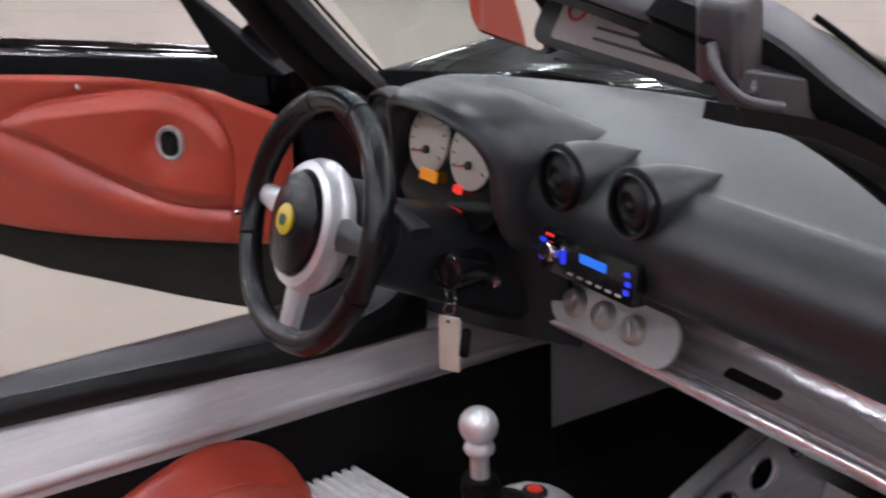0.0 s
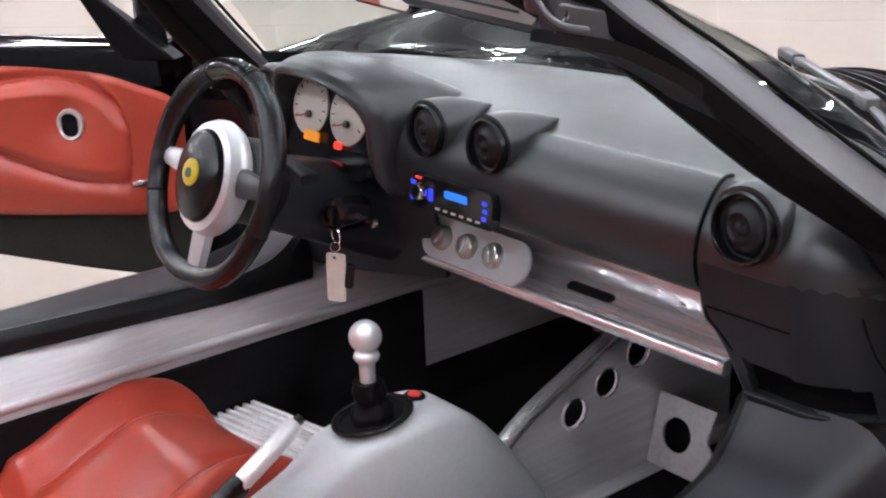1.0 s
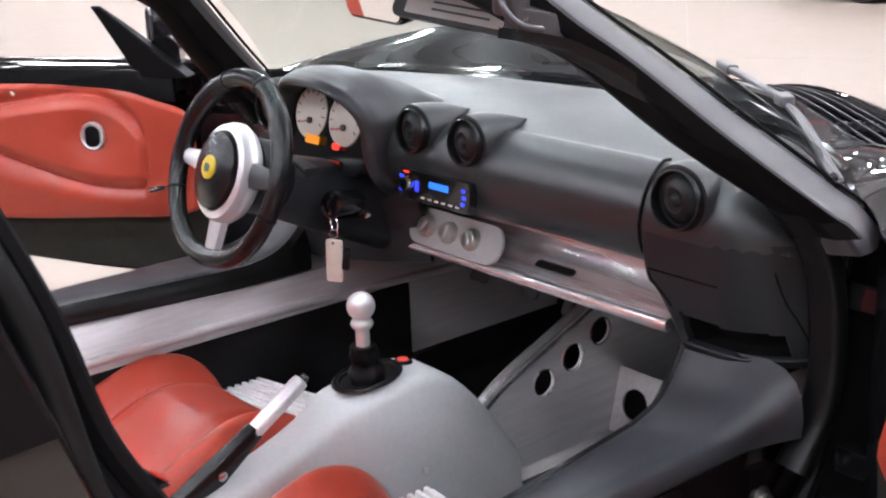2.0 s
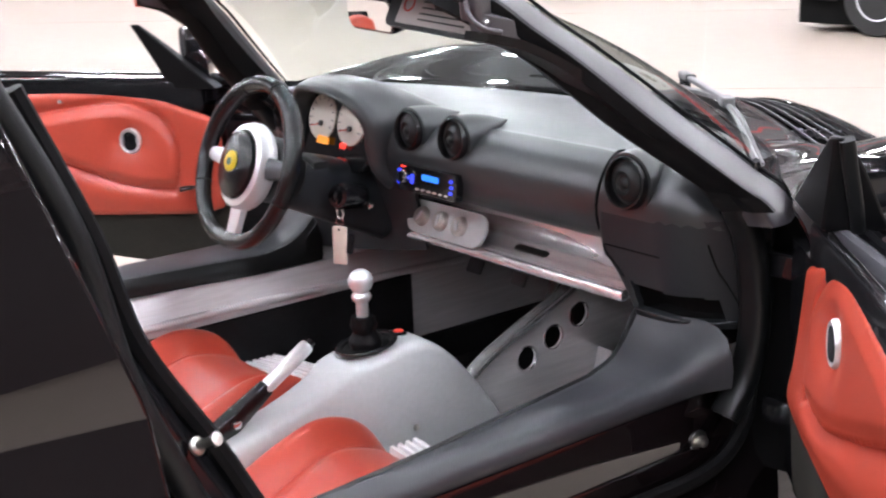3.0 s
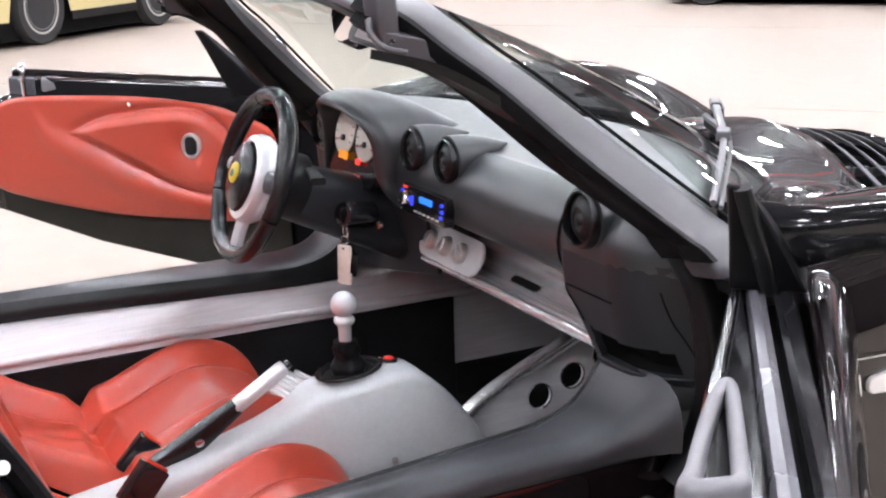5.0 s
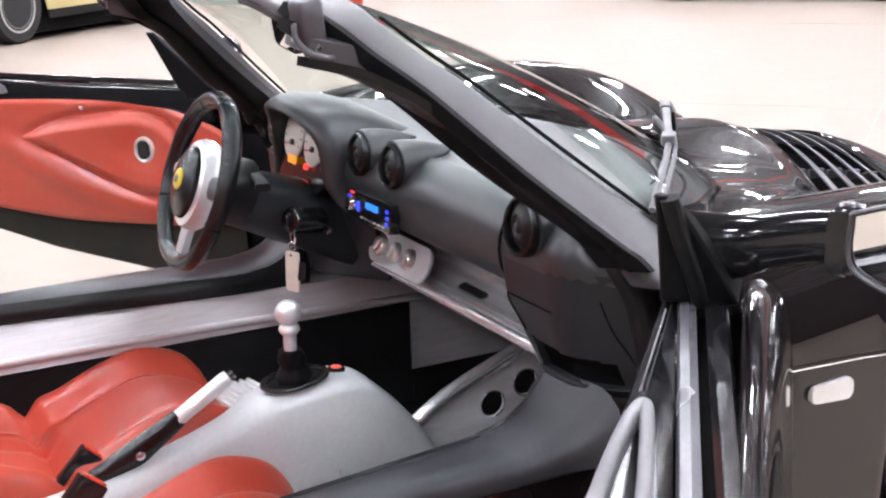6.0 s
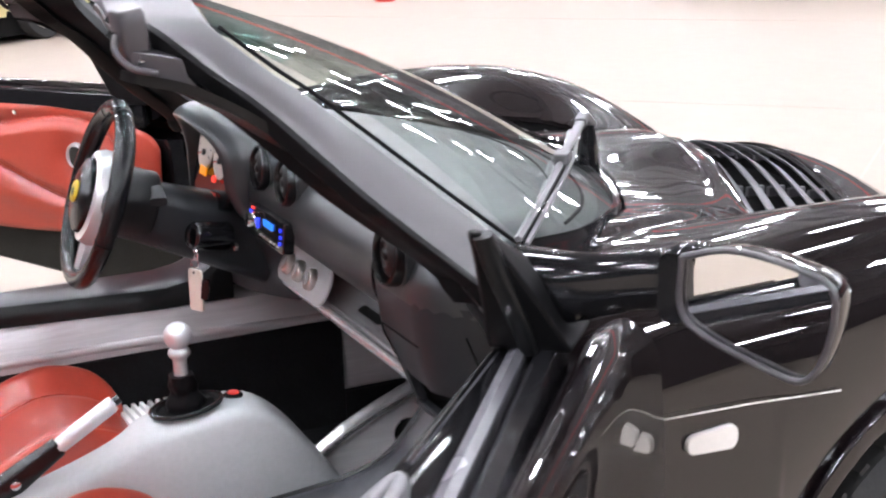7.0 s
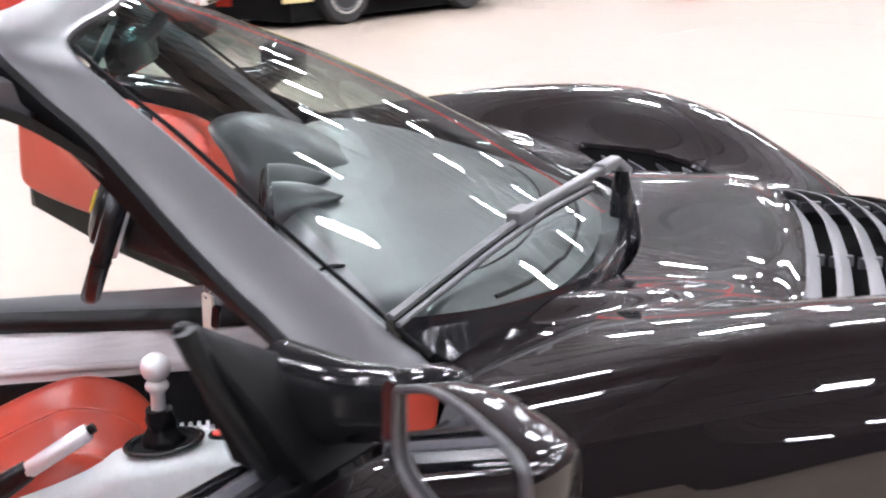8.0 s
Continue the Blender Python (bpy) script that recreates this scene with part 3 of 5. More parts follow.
# interior mirror and sticker
rear = part("rear_view_mirror", moved(loft([[(x * k, y * k, z) for x, y in rounded(0.185, 0.06, 0.022)] for k, z in ((0.7, -0.03), (0.95, -0.018), (1.0, 0.0), (0.98, 0.006))]), Matrix.Translation((0.085, 0.0, 1.095)) @ pose(0, 0, 0, 96, 0, -10)), GLOSSBLACK, car, "black interior mirror")
part("mirror_glass", slab(rounded(0.174, 0.05, 0.018), 0.002, Matrix.Translation((0.085, 0.0, 1.095)) @ pose(0, 0, 0, 96, 0, -10) @ pose(0, 0, 0.0065)), MIRROR, rear)
part("mirror_stem", tube([(0.085, 0.012, 1.095), (0.06, 0.035, 1.115), (0.04, 0.05, 1.135)], 0.01, 8), GLOSSBLACK, rear)

visor_m = Matrix.Translation((0.30, -0.016, 1.108)) @ pose(0, 0, 0, 62, 3, 0)
visor = part("sun_visor", slab(rounded(0.26, 0.075, 0.016), 0.008, visor_m), TRIM, car, "dark sun visor with a white label")
part("visor_label", slab(rounded(0.2, 0.06, 0.004), 0.0012, visor_m @ pose(0, 0, 0.008)), LABEL, visor, "white printed label")
part("label_mark", tube([tuple(visor_m @ Vector((-0.078 + 0.012 * math.cos(a), 0.003 + 0.012 * math.sin(a), 0.0098))) for a in np.linspace(0, 2 * math.pi, 20, endpoint=False)], 0.0016, 6, (0, 0, 1), True), NEEDLE, visor)
for k in range(5):
    part("label_line", slab(rounded(0.13 - 0.012 * (k % 3), 0.003, 0.001), 0.0005, visor_m @ pose(0.02 - 0.005 * (k % 3), 0.02 - 0.01 * k, 0.0093)), INK, visor)

# ---- dashboard ----
DY = 0.19


def dash_section(x):
    """The dash's outline from under its lip, over the roll, to the glass."""
    a = abs(x)
    b = base_line(min(a, 0.66))
    pull = 0.075 * max(0.0, (a - 0.559) / 0.103) ** 2
    far = max(b.y - 0.03, 0.27 + pull)
    d = DY + pull
    roll = [(d + 0.07 - 0.078 * math.cos(t), 0.788 + 0.08 * math.sin(t) - 0.4 * pull * (t > 0)) for t in (-0.95, -0.6, -0.25, 0.1, 0.4, 0.7, 1.0, 1.3)]
    shape = [(0.31 + pull, 0.70), (0.255 + pull, 0.705)] + roll + [(d + 0.068, 0.863 - 0.4 * pull), (d + 0.085 + (far - d - 0.085) * 0.3, 0.876 - 0.4 * pull), (d + 0.085 + (far - d - 0.085) * 0.68, 0.874 - 0.4 * pull), (max(far, d + 0.09), 0.838)]
    if a > 0.63:
        shape = [(min(y, 0.312), z - 1.1 * (a - 0.63) * (z > 0.8)) for y, z in shape]
    return shape


DASH_ROWS = [spline([(x, y, z) for y, z in dash_section(x)], 45) for x in np.linspace(-0.69, 0.69, 65)]
dash = part("dashboard", sheet(lambda u, v: DASH_ROWS[round(u * 64)][round(v * 44)], 64, 44, 0.006), DASH, car, "dark grey grained dashboard")
# seam of the screen tray
def dash_height(x, y):
    """The height of the dash top at a place in plan."""
    row = DASH_ROWS[round((x + 0.69) / 1.38 * 64)][26:]
    return float(np.interp(y, [p[1] for p in row], [p[2] for p in row]))


for off, x0, x1, r in ((0.05, -0.22, 0.56, 0.0028), (0.105, -0.1, 0.54, 0.0016)):
    line = [(x, base_line(x).y - off - 0.02 * (1 - abs(x) / 0.6)) for x in np.linspace(x0, x1, 40)]
    part("dash_seam", tube([(x, y, dash_height(x, y) + 0.0005) for x, y in line], r, 6), RUBBER, dash)
for x in (0.425, -0.445):
    part("pod_seam", tube([(x + (0.012 if x > 0 else -0.012) * math.sin(k / 16 * 3.1), y, z) for k, (_, y, z) in enumerate(spline([(x, y - 0.001, z + 0.001) for y, z in dash_section(x)][2:11], 17))], 0.0028, 6), RUBBER, dash)
# end panels with vents and glovebox pocket
for side in (1, -1):
    def end_panel(u, v, lift=0.0):
        """The dash end from the top of the sill's cove up to the vent, which turns away at the door."""
        z = 0.60 + (0.785 - 0.60) * v
        inner = smooth_curve(z, (0.59, 0.62, 0.655, 0.68, 0.695, 0.71, 0.8), (0.47, 0.466, 0.457, 0.446, 0.435, 0.424, 0.42))
        x = inner + (0.69 - inner) * u
        y = DY - 0.0095 + 0.044 * (1 - v) ** 1.8 + 0.003 * v ** 6 + 0.075 * max(0.0, (x - 0.559) / 0.103) ** 2
        y += 0.03 * max(0.0, 1 - u / 0.09) ** 2
        return (side * x, y - lift, z)

    def in_pocket(u, v):
        return 0.13 + 0.12 * v < u < 0.78 and 0.07 < v < 0.36 - 0.08 * u
    # same vinyl as the dash, with the end's shade put into a darker tone
    panel = part("dash_end_panel", sheet(end_panel, 60, 48, 0.012 * side, in_pocket), ENDTRIM, dash, "end panel of the dash, shaded by darker vinyl, with an open pocket")
    part("pocket_well", sheet(lambda u, v: end_panel(0.1 + 0.72 * u, 0.03 + 0.38 * v, -0.05 + 0.04 * max(abs(2 * u - 1), abs(2 * v - 1)) ** 8), 20, 14, 0.003 * side), GAPSHADE, panel)
    part("pocket_lip", tube([end_panel(u, 0.066, 0.001) for u in np.linspace(0.1, 0.84, 16)], 0.0032, 8), ENDTRIM, panel)
    part("pocket_seam", tube([end_panel(u, v, 0.001) for u, v in [(w, 0.66) for w in np.linspace(0.55, 0.1, 8)] + [(0.09 + 0.01 * k, w) for k, w in enumerate(np.linspace(0.64, 0.38, 5))]], 0.0013, 6), GAPSHADE, panel)
    part("side_seam", tube([end_panel(0.8 + 0.01 * k, w, 0.001) for k, w in enumerate(np.linspace(0.8, 0.08, 9))], 0.0015, 6), GAPSHADE, panel)


def air_vent(x, y, z, r, tail):
    """A round swivelling vent in its pod, facing the seats."""
    face = Matrix.Translation((x, y, z)) @ pose(0, 0, 0, 82, 0, 0)
    pod = []
    for t in np.linspace(0, 1, 14):
        k = max(0.04, 1 - t ** 1.7) if tail > 0.08 else 1 - 0.3 * t * t
        lift = 0.004 * math.sin(math.pi * t) - 0.001
        pod.append([(x + (r + 0.009) * k * math.cos(a) + (0.034 * t if tail > 0.08 else 0), y + 0.004 + tail * t, z + (r + 0.008) * (0.62 - 0.62 * k) + lift + (r + 0.008) * k * math.sin(a)) for a in np.linspace(0, 2 * math.pi, 28, endpoint=False)])
    shell = part("vent_pod", loft(pod), DASH, dash)
    part("vent_bezel", lathe([(r * 0.88, -0.01), (r * 0.88, 0.004), (r * 0.95, 0.009), (r * 1.03, 0.007), (r * 1.07, 0.0), (r * 1.07, -0.012)], face, 32), BLACKHIDE, dash, "black vent ring")
    part("vent_ball", lathe([(r * 0.89, -0.01), (r * 0.82, -0.001), (r * 0.66, 0.005), (r * 0.46, 0.0075), (r * 0.38, 0.004), (r * 0.24, 0.0035), (r * 0.18, 0.008), (r * 0.08, 0.0095), (0.001, 0.0097)], face @ pose(0, 0, 0, 6, -8, 0), 28), TRIM, dash, "black swivelling vent ball")


air_vent(-0.083, DY - 0.004, 0.847, 0.0375, 0.095)
air_vent(0.055, DY - 0.004, 0.847, 0.0375, 0.1)
air_vent(0.507, DY - 0.012, 0.835, 0.041, 0.05)
air_vent(-0.52, DY - 0.012, 0.835, 0.044, 0.05)

# radio
RADIO = Matrix.Translation((-0.008, DY - 0.004, 0.757))
radio = part("car_radio", slab(rounded(0.182, 0.052, 0.004), 0.02, RADIO @ pose(0, 0, 0, 84)), GLOSSBLACK, car, "black radio with a lit blue display")


def on_radio(x, z, w, h, lift=0.0005, r=0.002):
    return slab(rounded(w, h, r), 0.002, RADIO @ pose(0, 0, 0, 84) @ pose(x, z, 0.02 + lift))


part("display", on_radio(0.015, 0.008, 0.05, 0.011), BLUE, radio)
part("volume_knob", lathe([(0.013, 0.0), (0.013, 0.012), (0.011, 0.015), (0.0, 0.015)], RADIO @ pose(0, 0, 0, 84) @ pose(-0.062, 0.002, 0.02), 20), CHROME, radio)
for x, z, w, h in ((-0.084, 0.012, 0.01, 0.006), (-0.084, 0.0, 0.01, 0.006), (-0.084, -0.011, 0.01, 0.006), (-0.042, 0.0, 0.009, 0.018), (0.078, 0.012, 0.009, 0.006), (0.08, 0.001, 0.009, 0.006), (0.078, -0.01, 0.009, 0.006)):
    part("radio_key", on_radio(x, z, w, h), BLUEDEEP, radio)
for k in range(6):
    part("preset_key", on_radio(-0.025 + 0.018 * k, -0.017, 0.009, 0.003, r=0.001), AMBERWHITE, radio)
part("eject_lamp", on_radio(-0.072, 0.021, 0.014, 0.003, r=0.001), REDGLOW, radio)

# ---- aluminium shelf, heater panel ----
shelf_section = [(0.30, 0.708), (0.315, 0.69), (0.318, 0.665), (0.305, 0.642), (0.275, 0.627), (0.258, 0.622)]


def shelf_point(u, v):
    pts = spline([(0, y, z) for y, z in shelf_section], 25)
    p = pts[round(v * 24)]
    return (-0.225 + 0.655 * u, p[1], p[2])


shelf = part("parcel_shelf", sheet(shelf_point, 12, 24, 0.003), ALU, car, "brushed aluminium parcel shelf under the dash")
part("shelf_rail", sweep([(-0.225, 0.25, 0.612), (0.1, 0.251, 0.612), (0.43, 0.254, 0.612)], rounded(0.018, 0.022, 0.008)), ALU, shelf, "aluminium front lip")
# near-black rounded strip lying on the shelf
part("shelf_dark_strip", slab(rounded(0.09, 0.016, 0.007), 0.002, Matrix.Translation((0.16, 0.283, 0.633)) @ pose(0, 0, 0, 25)), GAPSHADE, shelf)
plate_m = Matrix.Translation((-0.044, 0.243, 0.657)) @ pose(0, 0, 0, 64)
heater = part("heater_panel", slab(rounded(0.245, 0.068, 0.032, 8), 0.006, plate_m), CONSOLE, car, "silver oval heater control panel")
for k in (-1, 0, 1):
    part("heater_knob", lathe([(0.02, 0.0), (0.02, 0.006), (0.0165, 0.012), (0.014, 0.013), (0.006, 0.011), (0.0, 0.011)], plate_m @ pose(-0.012 + 0.06 * k, 0, 0.006), 20), STEEL, heater, "steel heater knob")
    part("knob_grip", slab(rounded(0.006, 0.024, 0.0025), 0.005, plate_m @ pose(-0.012 + 0.06 * k, 0, 0.0165, 0, 0, 30 * k)), SILVER, heater)

# ---- instrument binnacle ----
BX = -0.30


def hood_outline(u):
    """The dial opening: up the left side, over the top, down the right side; place and outward way in the (x, z) plane."""
    if u < 0.12:
        return BX - 0.122, 0.72 + 0.1 * u / 0.12, -1.0, 0.0, 1.0
    if u > 0.8:
        t = (u - 0.8) / 0.2
        return BX + 0.122 - 0.02 * t * t, 0.82 - 0.125 * t, 1.0, 0.0, 1.0 + 0.75 * t * t
    a = math.pi * (1 - (u - 0.12) / 0.68)
    c, d = math.cos(a), math.sin(a)
    return BX + 0.122 * math.copysign(abs(c) ** 0.8, c), 0.82 + 0.09 * abs(d) ** 0.85, c, d, abs(c)


# from inside the opening, round the lip, to where the cowl sinks into the dash: growth, setback, drop
HOOD = ((-0.004, 0.05, 0.0), (-0.001, 0.02, 0.0), (0.0, 0.006, 0.0), (0.003, 0.001, 0.0), (0.007, 0.0, 0.0), (0.012, 0.004, 0.0), (0.019, 0.014, 0.0), (0.025, 0.032, 0.0),
        (0.028, 0.06, 0.0), (0.028, 0.10, 0.004), (0.022, 0.15, 0.014), (0.01, 0.20, 0.03), (-0.004, 0.24, 0.048))


def hood_point(u, v):
    """The thick cowl round the dials, which runs forward into the dash top."""
    x, z, nx, nz, flank = hood_outline(u)
    q = v * (len(HOOD) - 1)
    k = min(int(q), len(HOOD) - 2)
    g, back, drop = (a + (b - a) * (q - k) for a, b in zip(HOOD[k], HOOD[k + 1]))
    return (x + nx * g + 0.05 * max(0.0, back - 0.06) / 0.2, 0.10 + 0.043 * flank ** 2 + back, z + nz * g - drop * nz)


binnacle = part("instrument_binnacle", sheet(hood_point, 72, 48, 0.0), DASH, car, "dark grey instrument cowl with two pale dials")
gm = Matrix.Translation((BX, 0.165, 0.832)) @ pose(0, 0, 0, 76)
part("dial_plate", slab(rounded(0.25, 0.165, 0.05, 8), 0.02, gm @ pose(0, -0.004, -0.02)), GLOSSBLACK, binnacle)
for dx in (-0.056, 0.051):
    part("dial", slab([(0.0495 * math.cos(a), 0.048 * math.sin(a)) for a in np.linspace(0, 2 * math.pi, 32, endpoint=False)], 0.004, gm @ pose(dx, 0.014, 0.001)), DIAL, binnacle, "pale dial with dark ticks")
    ticks = [slab([(-0.001, 0.036), (0.001, 0.036), (0.001, 0.044), (-0.001, 0.044)], 0.0008, gm @ pose(dx, 0.014, 0.0052, 0, 0, a)) for a in range(-120, 121, 24)]
    part("tick", joined(*ticks), INK, binnacle, smooth=False)
    part("needle", slab([(-0.0016, 0), (0.0016, 0), (0.0008, 0.036), (-0.0008, 0.036)], 0.0015, gm @ pose(dx + 0.002, 0.0, 0.008, 0, 0, 104)), NEEDLE, binnacle)
    part("needle_hub", lathe([(0.006, 0), (0.006, 0.005), (0, 0.006)], gm @ pose(dx + 0.002, 0.0, 0.0055), 12), INK, binnacle)
part("trip_display", slab(rounded(0.042, 0.016, 0.003), 0.003, gm @ pose(-0.036, -0.033, 0.0065)), LCD, binnacle)
part("warning_lamp", slab(rounded(0.021, 0.012, 0.0055), 0.003, gm @ pose(0.039, -0.036, 0.0065)), REDGLOW, binnacle)
part("warning_lamp", slab(rounded(0.03, 0.005, 0.002), 0.002, gm @ pose(0.036, -0.064, 0.003)), REDDIM, binnacle)

# ---- column, ignition ----
shroud = []
for t in np.linspace(0, 1, 9):
    c = Vector((-0.288, -0.02, 0.765)).lerp(Vector((-0.285, 0.24, 0.665)), t)
    shroud.append([(c.x + x * (1 + 0.5 * t), c.y + y * 0.3, c.z + y * (1 + 0.5 * t)) for x, y in rounded(0.095, 0.1, 0.03)])
column = part("steering_column", loft(shroud), ENDTRIM, car, "black steering column shroud")
part("knee_panel", sheet(lambda u, v: (-0.655 + 0.515 * u + 0.03 * v, 0.20 + 0.06 * (1 - v) - 0.03 * math.sin(math.pi * u), 0.50 + 0.08 * u + (0.28 - 0.08 * u) * v), 16, 10, 0.01), ENDTRIM, column, "black knee panel below the dials")
for dx in (-1, 1):
    part("column_stalk", sweep([(-0.295 + dx * 0.04, 0.04, 0.80), (-0.295 + dx * 0.1, 0.03, 0.80), (-0.295 + dx * 0.15, 0.02, 0.795)], rounded(0.024, 0.012, 0.004), scales=[0.7, 0.9, 1.2]), TRIM, column)
ign = Matrix.Translation((-0.192, 0.088, 0.715)) @ pose(0, 0, 0, 78, 0, 22)
part("ignition_lock", lathe([(0.026, -0.07), (0.026, 0.0), (0.022, 0.006), (0.014, 0.007), (0.012, 0.003), (0.0, 0.003)], ign, 24), GLOSSBLACK, column)
part("dash_button", lathe([(0.008, 0), (0.008, 0.006), (0.006, 0.008), (0, 0.008)], Matrix.Translation((-0.196, 0.165, 0.683)) @ pose(0, 0, 0, 85), 14), CHROME, column, "small chrome button")

keys = thing("key_ring", "car key with a cream leather tag hanging from the ignition", "keys", place=(-0.19, 0.084, 0.575))
part("key", joined(slab(rounded(0.024, 0.03, 0.008), 0.006, pose(0, 0, 0.14, 90, 0, 112)), slab(rounded(0.02, 0.008, 0.002), 0.004, pose(-0.0, 0.016, 0.14, 90, 0, 112))), GLOSSBLACK, keys)
part("split_ring", tube([(0.011 * math.cos(a), 0.003, 0.108 + 0.013 * math.sin(a)) for a in np.linspace(0, 2 * math.pi, 18, endpoint=False)], 0.0014, 6, (0, 1, 0), True), CHROME, keys)
part("chain_link", tube([(0.004 * math.cos(a), 0.006 * math.cos(a), 0.09 + 0.008 * math.sin(a)) for a in np.linspace(0, 2 * math.pi, 14, endpoint=False)], 0.0012, 6, (1, 0, 0), True), CHROME, keys)
part("tag", slab(rounded(0.031, 0.078, 0.004), 0.005, Matrix.Translation((0, 0, 0.041)) @ pose(0, 0, 0, 90, 2, 32)), CREAM, keys, "cream leather tag")
part("tag_eyelet", slab(rounded(0.005, 0.005, 0.002), 0.001, Matrix.Translation((0, 0, 0.074)) @ pose(0, 0, 0, 90, 2, 32) @ pose(0, 0, 0.005)), INK, keys)
part("small_fob", slab(rounded(0.014, 0.04, 0.005), 0.008, Matrix.Translation((0.016, 0.012, 0.045)) @ pose(0, 0, 0, 90, 8, 60)), GLOSSBLACK, keys)

# ---- steering wheel ----
wm = Matrix.Translation((-0.287, -0.05, 0.786)) @ pose(0, 0, 0, 70)      # local z towards the driver, y up the rim
R = 0.161
hub = part("steering_wheel", moved(loft([[(x * k, y * k, z) for x, y in [(0.062 * math.cos(a), 0.07 * math.sin(a) - 0.004) for a in np.linspace(0, 2 * math.pi, 32, endpoint=False)]] for k, z in ((1.0, 0.0), (1.0, 0.028), (0.95, 0.038), (0.7, 0.046), (0.3, 0.05), (0.02, 0.05))]), wm), BLACKHIDE, car, "black leather three-spoke wheel with silver centre")
rim_path = []
for i in range(64):
    a = 2 * math.pi * i / 64
    flat = 1 - 0.05 * max(0, -math.sin(a)) ** 6
    rim_path.append(tuple(wm @ Vector((R * math.cos(a), R * math.sin(a) * flat, 0.012))))
grips = [1.0 + 0.14 * max(bump_at(i, 6, 5), bump_at(i, 26, 5)) for i in range(64)]
part("rim", sweep(rim_path, circle(0.0165, 14), tuple(wm.to_3x3() @ Vector((0, 0, 1))), grips, True), BLACKHIDE, hub, "black leather rim")
part("bezel", moved(loft([[(0.0 + x * k, y * k, z) for x, y in [(0.079 * math.cos(a), 0.088 * math.sin(a) - 0.004) for a in np.linspace(0, 2 * math.pi, 36, endpoint=False)]] for k, z in ((0.92, -0.012), (1.0, 0.0), (1.0, 0.012), (0.93, 0.026), (0.8, 0.03), (0.78, 0.0))]), wm), SILVER, hub, "silver hub surround")
for a, w0, w1 in ((178, 0.05, 0.026), (2, 0.05, 0.026), (-90, 0.05, 0.034)):
    sp = [[(r, y * k, z) for y, z in ((-0.5, 0.0), (0.5, 0.0), (0.45, 0.012), (0.2, 0.016), (-0.2, 0.016), (-0.45, 0.012))] for r, k in ((0.06, w0), (0.1, (w0 + w1) / 2), (0.153, w1))]
    # right spoke takes a darker material that stands in for its shadow
    part("spoke", moved(loft(sp), wm @ pose(0, 0, 0, 0, 0, a)), VINYL if a == 2 else SILVER, hub, "spoke with its shade put in as dark grey" if a == 2 else "silver spoke")
part("badge", moved(lathe([(0.0205, 0.0), (0.0205, 0.003), (0.018, 0.005), (0.0, 0.0055)], None, 28), wm @ pose(0.004, 0.0, 0.0485, 0, 0, 0)), YELLOW, hub, "round yellow badge with a green mark")
part("badge_mark", slab(rounded(0.016, 0.015, 0.006), 0.0012, wm @ pose(0.004, -0.001, 0.0538)), material("badge_green", (0.04, 0.1, 0.08), 0.4), hub)
for k, a in enumerate((70, 110, 200, 340)):
    q = wm @ Vector((R * math.cos(radians(a)), R * math.sin(radians(a)), 0.012))
    d = (wm.to_3x3() @ Vector((-math.sin(radians(a)), math.cos(radians(a)), 0))).normalized()
    part("rim_seam", tube([tuple(q - d * 0.0016), tuple(q + d * 0.0016)], 0.0176, 16, tuple(wm.to_3x3() @ Vector((0, 0, 1)))), RUBBER, hub)
part("wheel_hub_back", moved(lathe([(0.05, -0.03), (0.055, -0.01), (0.07, 0.0)], None, 24), wm), TRIM, hub)
part("column_sleeve", moved(lathe([(0.062, -0.088), (0.066, -0.084), (0.066, -0.024), (0.06, -0.018), (0.03, -0.018)], None, 32), wm), TRIM, hub, "black sleeve behind the wheel")

# ---- floor pan, sills ----
part("floor_pan", box(-0.6, 0.6, -0.85, 1.05, 0.14, 0.17), ALUDULL, car)
# black here paints the footwell's shade, so the divider's holes read dark
part("front_bulkhead", box(-0.55, 0.55, 0.9, 0.92, 0.171, 0.69), CARPET, car, "front bulkhead, made black to carry the footwell's shade")
part("rear_bulkhead", moved(box(-0.62, 0.62, -0.015, 0.015, 0, 0.72), Matrix.Translation((0, -0.70, 0.2)) @ pose(0, 0, 0, 14)), CARPET, car)
for side in (1, -1):
    part("footwell_carpet", box(*sorted((side * 0.03, side * 0.465)), 0.14, 0.929, 0.1705, 0.182), CARPET, car)
    xi, zi, y1 = (0.078, 0.359, 0.075) if side < 0 else (0.175, 0.34, -0.005)
    ym = (y1 - 0.075) / 2
    ribs = joined(sweep([(side * 0.458, ym, 0.309), (side * xi, ym, zi)], [(-(y1 + 0.075) / 2, -0.004), ((y1 + 0.075) / 2, -0.004), ((y1 + 0.075) / 2, 0.0), (-(y1 + 0.075) / 2, 0.0)]),
                  *[sweep([(side * 0.458, y, 0.313), (side * xi, y, zi + 0.004)], [(-0.0045, -0.004), (0.0045, -0.004), (0.0035, 0.005), (-0.0035, 0.005)]) for y in np.arange(-0.07, y1, 0.0165)])
    part("floor_ribs", ribs, ALUDULL, car, "ribbed aluminium floor", smooth=False)

